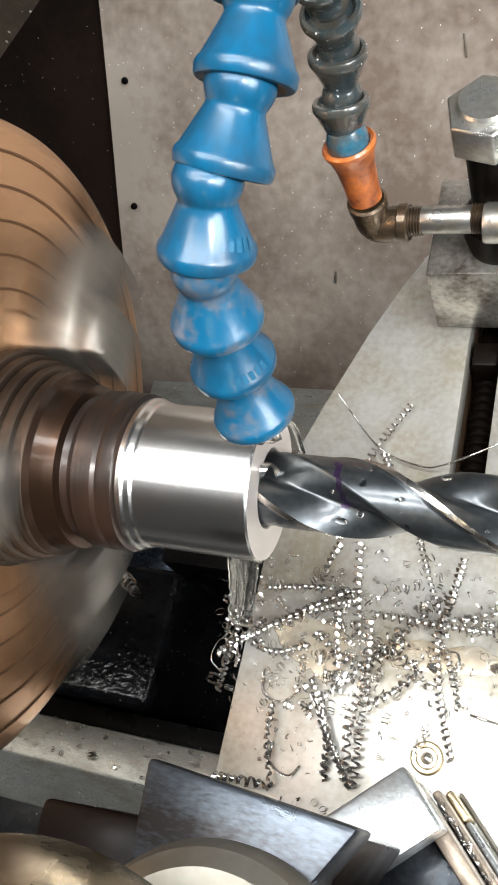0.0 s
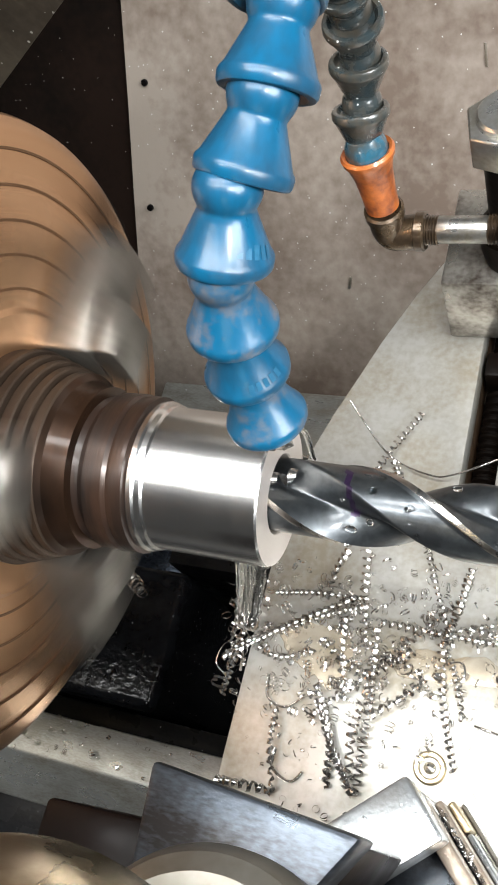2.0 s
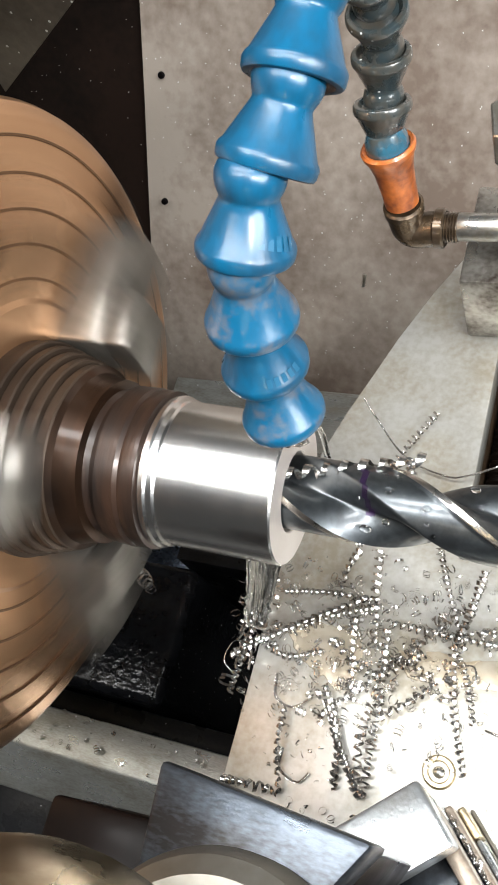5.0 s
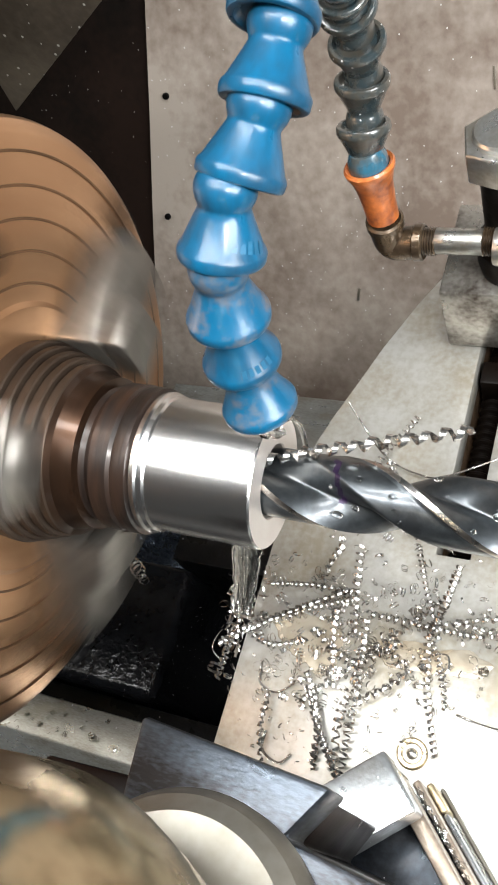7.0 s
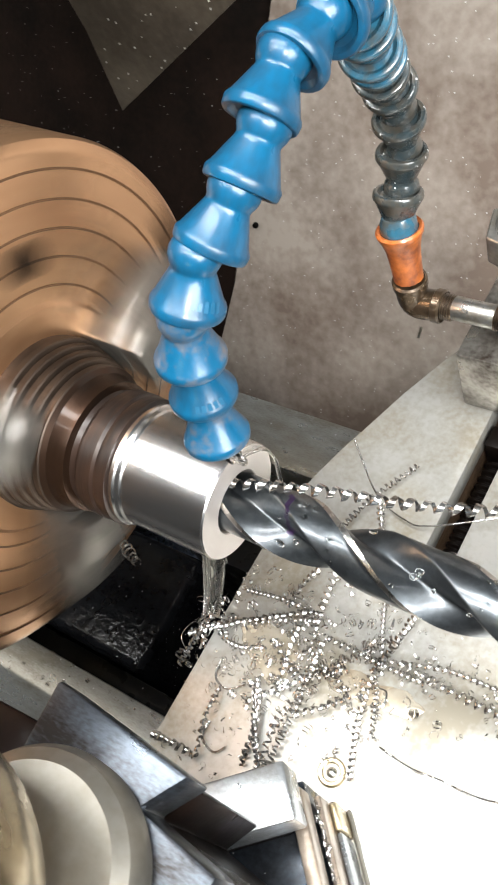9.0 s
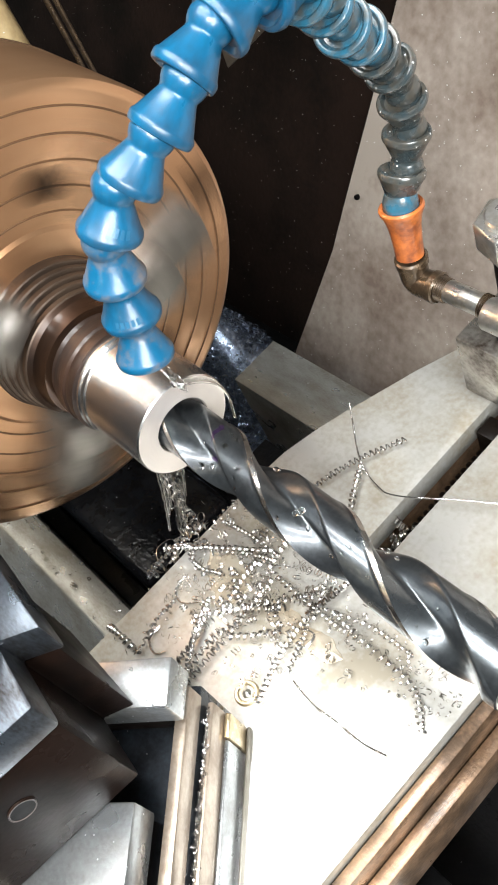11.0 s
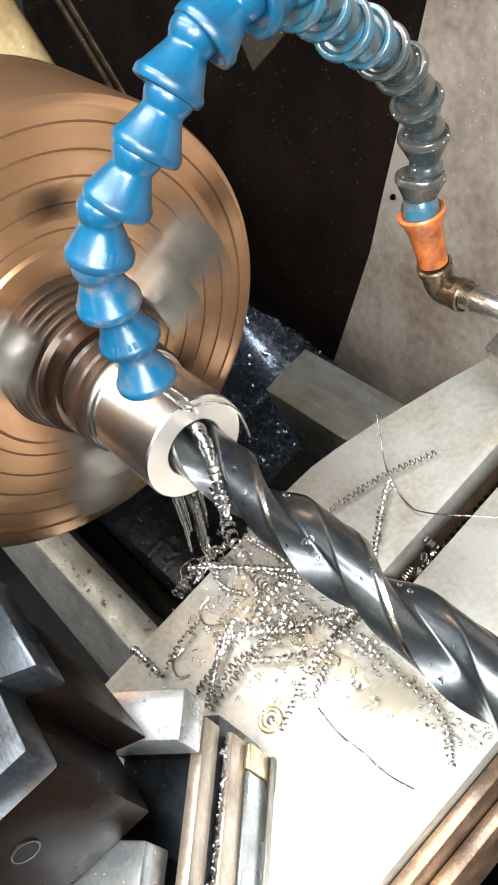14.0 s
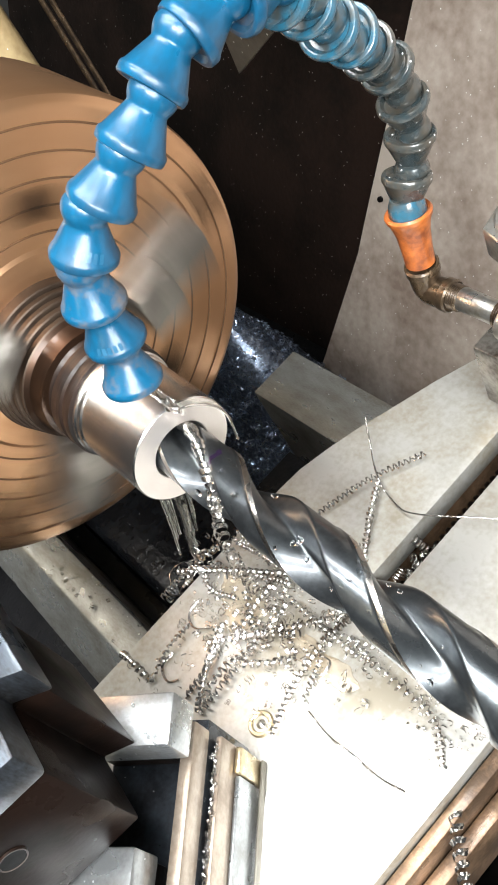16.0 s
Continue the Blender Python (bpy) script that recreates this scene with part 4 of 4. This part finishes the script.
# slack wires of swarf
for pts, w in (([(-0.0254, 0.0706, 0.0162), (-0.021, 0.066, 0.012), (-0.010, 0.056, 0.004), (0.004, 0.051, 0.003), (0.014, 0.052, 0.004), (0.037, 0.064, 0.006), (0.055, 0.075, 0.004)], 0.00035), ([(0.0315, -0.0285, 0.001), (0.043, -0.0300, 0.0012), (0.054, -0.0290, 0.001), (0.066, -0.0285, 0.0012), (0.075, -0.0262, 0.001)], 0.0004)):
    ob = part("metal_wire", tube(smooth_path(pts, 60), w, 6), M_SWARF, smooth=60)
    tagged(ob, "thin bright wire of swarf lying loosely on the plate", "metal chip", "swarf on the carriage")


def curl_field(count, seed, place, size, choice=(0.6, 1.0, 1.6, 2.5, 4.0)):
    """Many short curls and splinters in one mesh."""
    r = random.Random(seed)
    verts, faces = [], []
    for k in range(count):
        p = Vector(place(r))
        rad, turns = r.uniform(*size), r.choice(choice)
        m = Euler((r.uniform(0, 6.3), r.uniform(0, 6.3), r.uniform(0, 6.3))).to_matrix()
        w, rise = rad * r.uniform(0.16, 0.42), rad * r.uniform(0.3, 1.1)
        steps = max(5, int(10 * turns))
        base = len(verts)
        low = 0.0
        ring = []
        for i in range(steps + 1):
            a = 2 * math.pi * turns * i / steps
            for e in (-0.5, 0.5):
                ring.append(m @ Vector((rad * math.cos(a), rad * math.sin(a), rise * a / 6.28 + e * w)))
        low = min(v.z for v in ring)
        for v in ring:
            verts.append((v.x + p.x, v.y + p.y, v.z - low + p.z))
        for i in range(steps):
            faces.append((base + 2 * i, base + 2 * i + 1, base + 2 * i + 3, base + 2 * i + 2))
    me = bpy.data.meshes.new("loose_swarf")
    me.from_pydata(verts, [], faces)
    return me


def stuff(name, me, mat, label, category):
    me.materials.append(mat)
    return tagged(new(name, me), label, category, kind="stuff")


def on_plate(r):
    while True:
        x, y = r.gauss(-0.006, 0.022), r.gauss(-0.010, 0.016)
        if -0.046 < x < 0.083 and -0.06 < y < 0.03:
            return x, y, r.uniform(0.0002, 0.003)


stuff("loose_swarf", curl_field(430, 5, on_plate, (0.0005, 0.0017), (0.5, 0.8, 1.0, 1.6, 2.2)), M_SWARF, "loose bright steel curls heaped on the plate", "swarf")
stuff("loose_swarf", curl_field(150, 6, lambda r: (r.uniform(0.03, 0.083), r.gauss(0.002, 0.006), 0.0003), (0.0004, 0.0012), (0.4, 0.6, 1.0, 1.6)), M_SWARF, "small steel curls scattered beside the drill", "swarf")
stuff("loose_swarf", curl_field(60, 8, lambda r: (r.uniform(-0.044, 0.0), r.uniform(-0.065, -0.03), 0.0003), (0.0004, 0.0014), (0.3, 0.5, 0.8, 1.3)), M_SWARF, "small steel curls scattered on the plate", "swarf")
stuff("loose_swarf", curl_field(46, 9, lambda r: (r.uniform(-0.058, -0.044), r.gauss(-0.018, 0.012), r.uniform(-0.012, 0.002)), (0.0010, 0.0036), (0.4, 0.6, 0.8, 1.1)), M_SWARF, "large bright curls hanging over the plate edge", "swarf")
stuff("loose_swarf", curl_field(26, 10, lambda r: (0.0205 + r.gauss(0, 0.003), r.uniform(0.028, 0.050), -0.012), (0.0010, 0.0024)), M_SWARF, "bright curls fallen in the feed slot", "swarf")
stuff("loose_swarf", curl_field(40, 12, lambda r: (r.uniform(-0.28, -0.05), r.uniform(-0.069, -0.053), -0.0478), (0.0004, 0.0012)), M_SWARF, "tiny chips on the front way", "swarf")
stuff("loose_swarf", curl_field(90, 13, lambda r: (r.uniform(-0.26, -0.02), r.uniform(-0.036, 0.030), -0.2485), (0.0006, 0.0020)), M_SWARF, "wet chips glinting in the dark tray", "swarf")


def on_ledge(r):
    q = CORNER + ACROSS * r.uniform(0.0007, 0.0017) + ALONG * r.uniform(0.002, 0.085)
    return q.x, q.y, 0.0299


stuff("fine_chips", curl_field(420, 15, on_ledge, (0.0002, 0.0007)), M_SWARF, "fine grey chips packed along the ledge", "swarf")


# heap of blue-grey swarf behind the chuck
def heap_height(x, y):
    return -0.25 + 0.138 * math.exp(-((x + 0.285) / 0.085) ** 2 - ((y - 0.128) / 0.045) ** 2) + 0.004 * noise.noise(Vector((x * 60, y * 60, 0)))


bm = bmesh.new()
rows = []
for j in range(31):
    rows.append([bm.verts.new((-0.42 + 0.28 * i / 40, 0.060 + 0.110 * j / 30, heap_height(-0.42 + 0.28 * i / 40, 0.060 + 0.110 * j / 30))) for i in range(41)])
for a, b in zip(rows, rows[1:]):
    for i in range(40):
        bm.faces.new((a[i], a[i + 1], b[i + 1], b[i]))
tagged(part("swarf_heap", bm, M_SWARF_BLUE, smooth=60), "heap of blue-grey steel swarf in the tray", "swarf heap", kind="stuff")


def on_heap(r):
    x, y = r.uniform(-0.36, -0.142), r.uniform(0.075, 0.168)
    return x, y, heap_height(x, y) - 0.0005


stuff("heaped_swarf", curl_field(2600, 14, on_heap, (0.0006, 0.0022)), M_SWARF_BLUE, "blue-grey steel curls covering the heap", "swarf")

FLUTE_LINE = [(-0.0150, 0.0075, 0.0985), (-0.0070, 0.0060, 0.0995), (0.0030, 0.0015, 0.0990), (0.0110, -0.0045, 0.0930), (0.0110, -0.0095, 0.0780), (0.0, -0.0110, 0.0400), (-0.0120, -0.0090, 0.0060)]

# swarf in motion
long_chip = part("metal_chip", coil([(0, 0, 0), (0.030, 0.0006, 0.0004), (0.060, -0.0006, 0.0), (0.092, 0, 0.0005)], 0.0016, 0.0042, 0.0016, rnd, 0.1), M_SWARF, smooth=60)
tagged(long_chip, "long bright curl of swarf leaving the drilled hole", "metal chip")
flute_chip = part("metal_chip", coil(FLUTE_LINE, 0.0019, 0.0036, 0.0014, rnd, 0.2), M_SWARF, smooth=60)
tagged(flute_chip, "bright curl of swarf sliding off the drill", "metal chip")
fallen_chip = part("metal_chip", coil([(-0.016, 0, 0.004), (0, 0.001, 0), (0.016, 0, -0.006), (0.034, -0.001, -0.016)], 0.0022, 0.0044, 0.0016, rnd, 0.1), M_SWARF, smooth=60)
tagged(fallen_chip, "bright curl of swarf dropping off the plate edge", "metal chip")

motions()
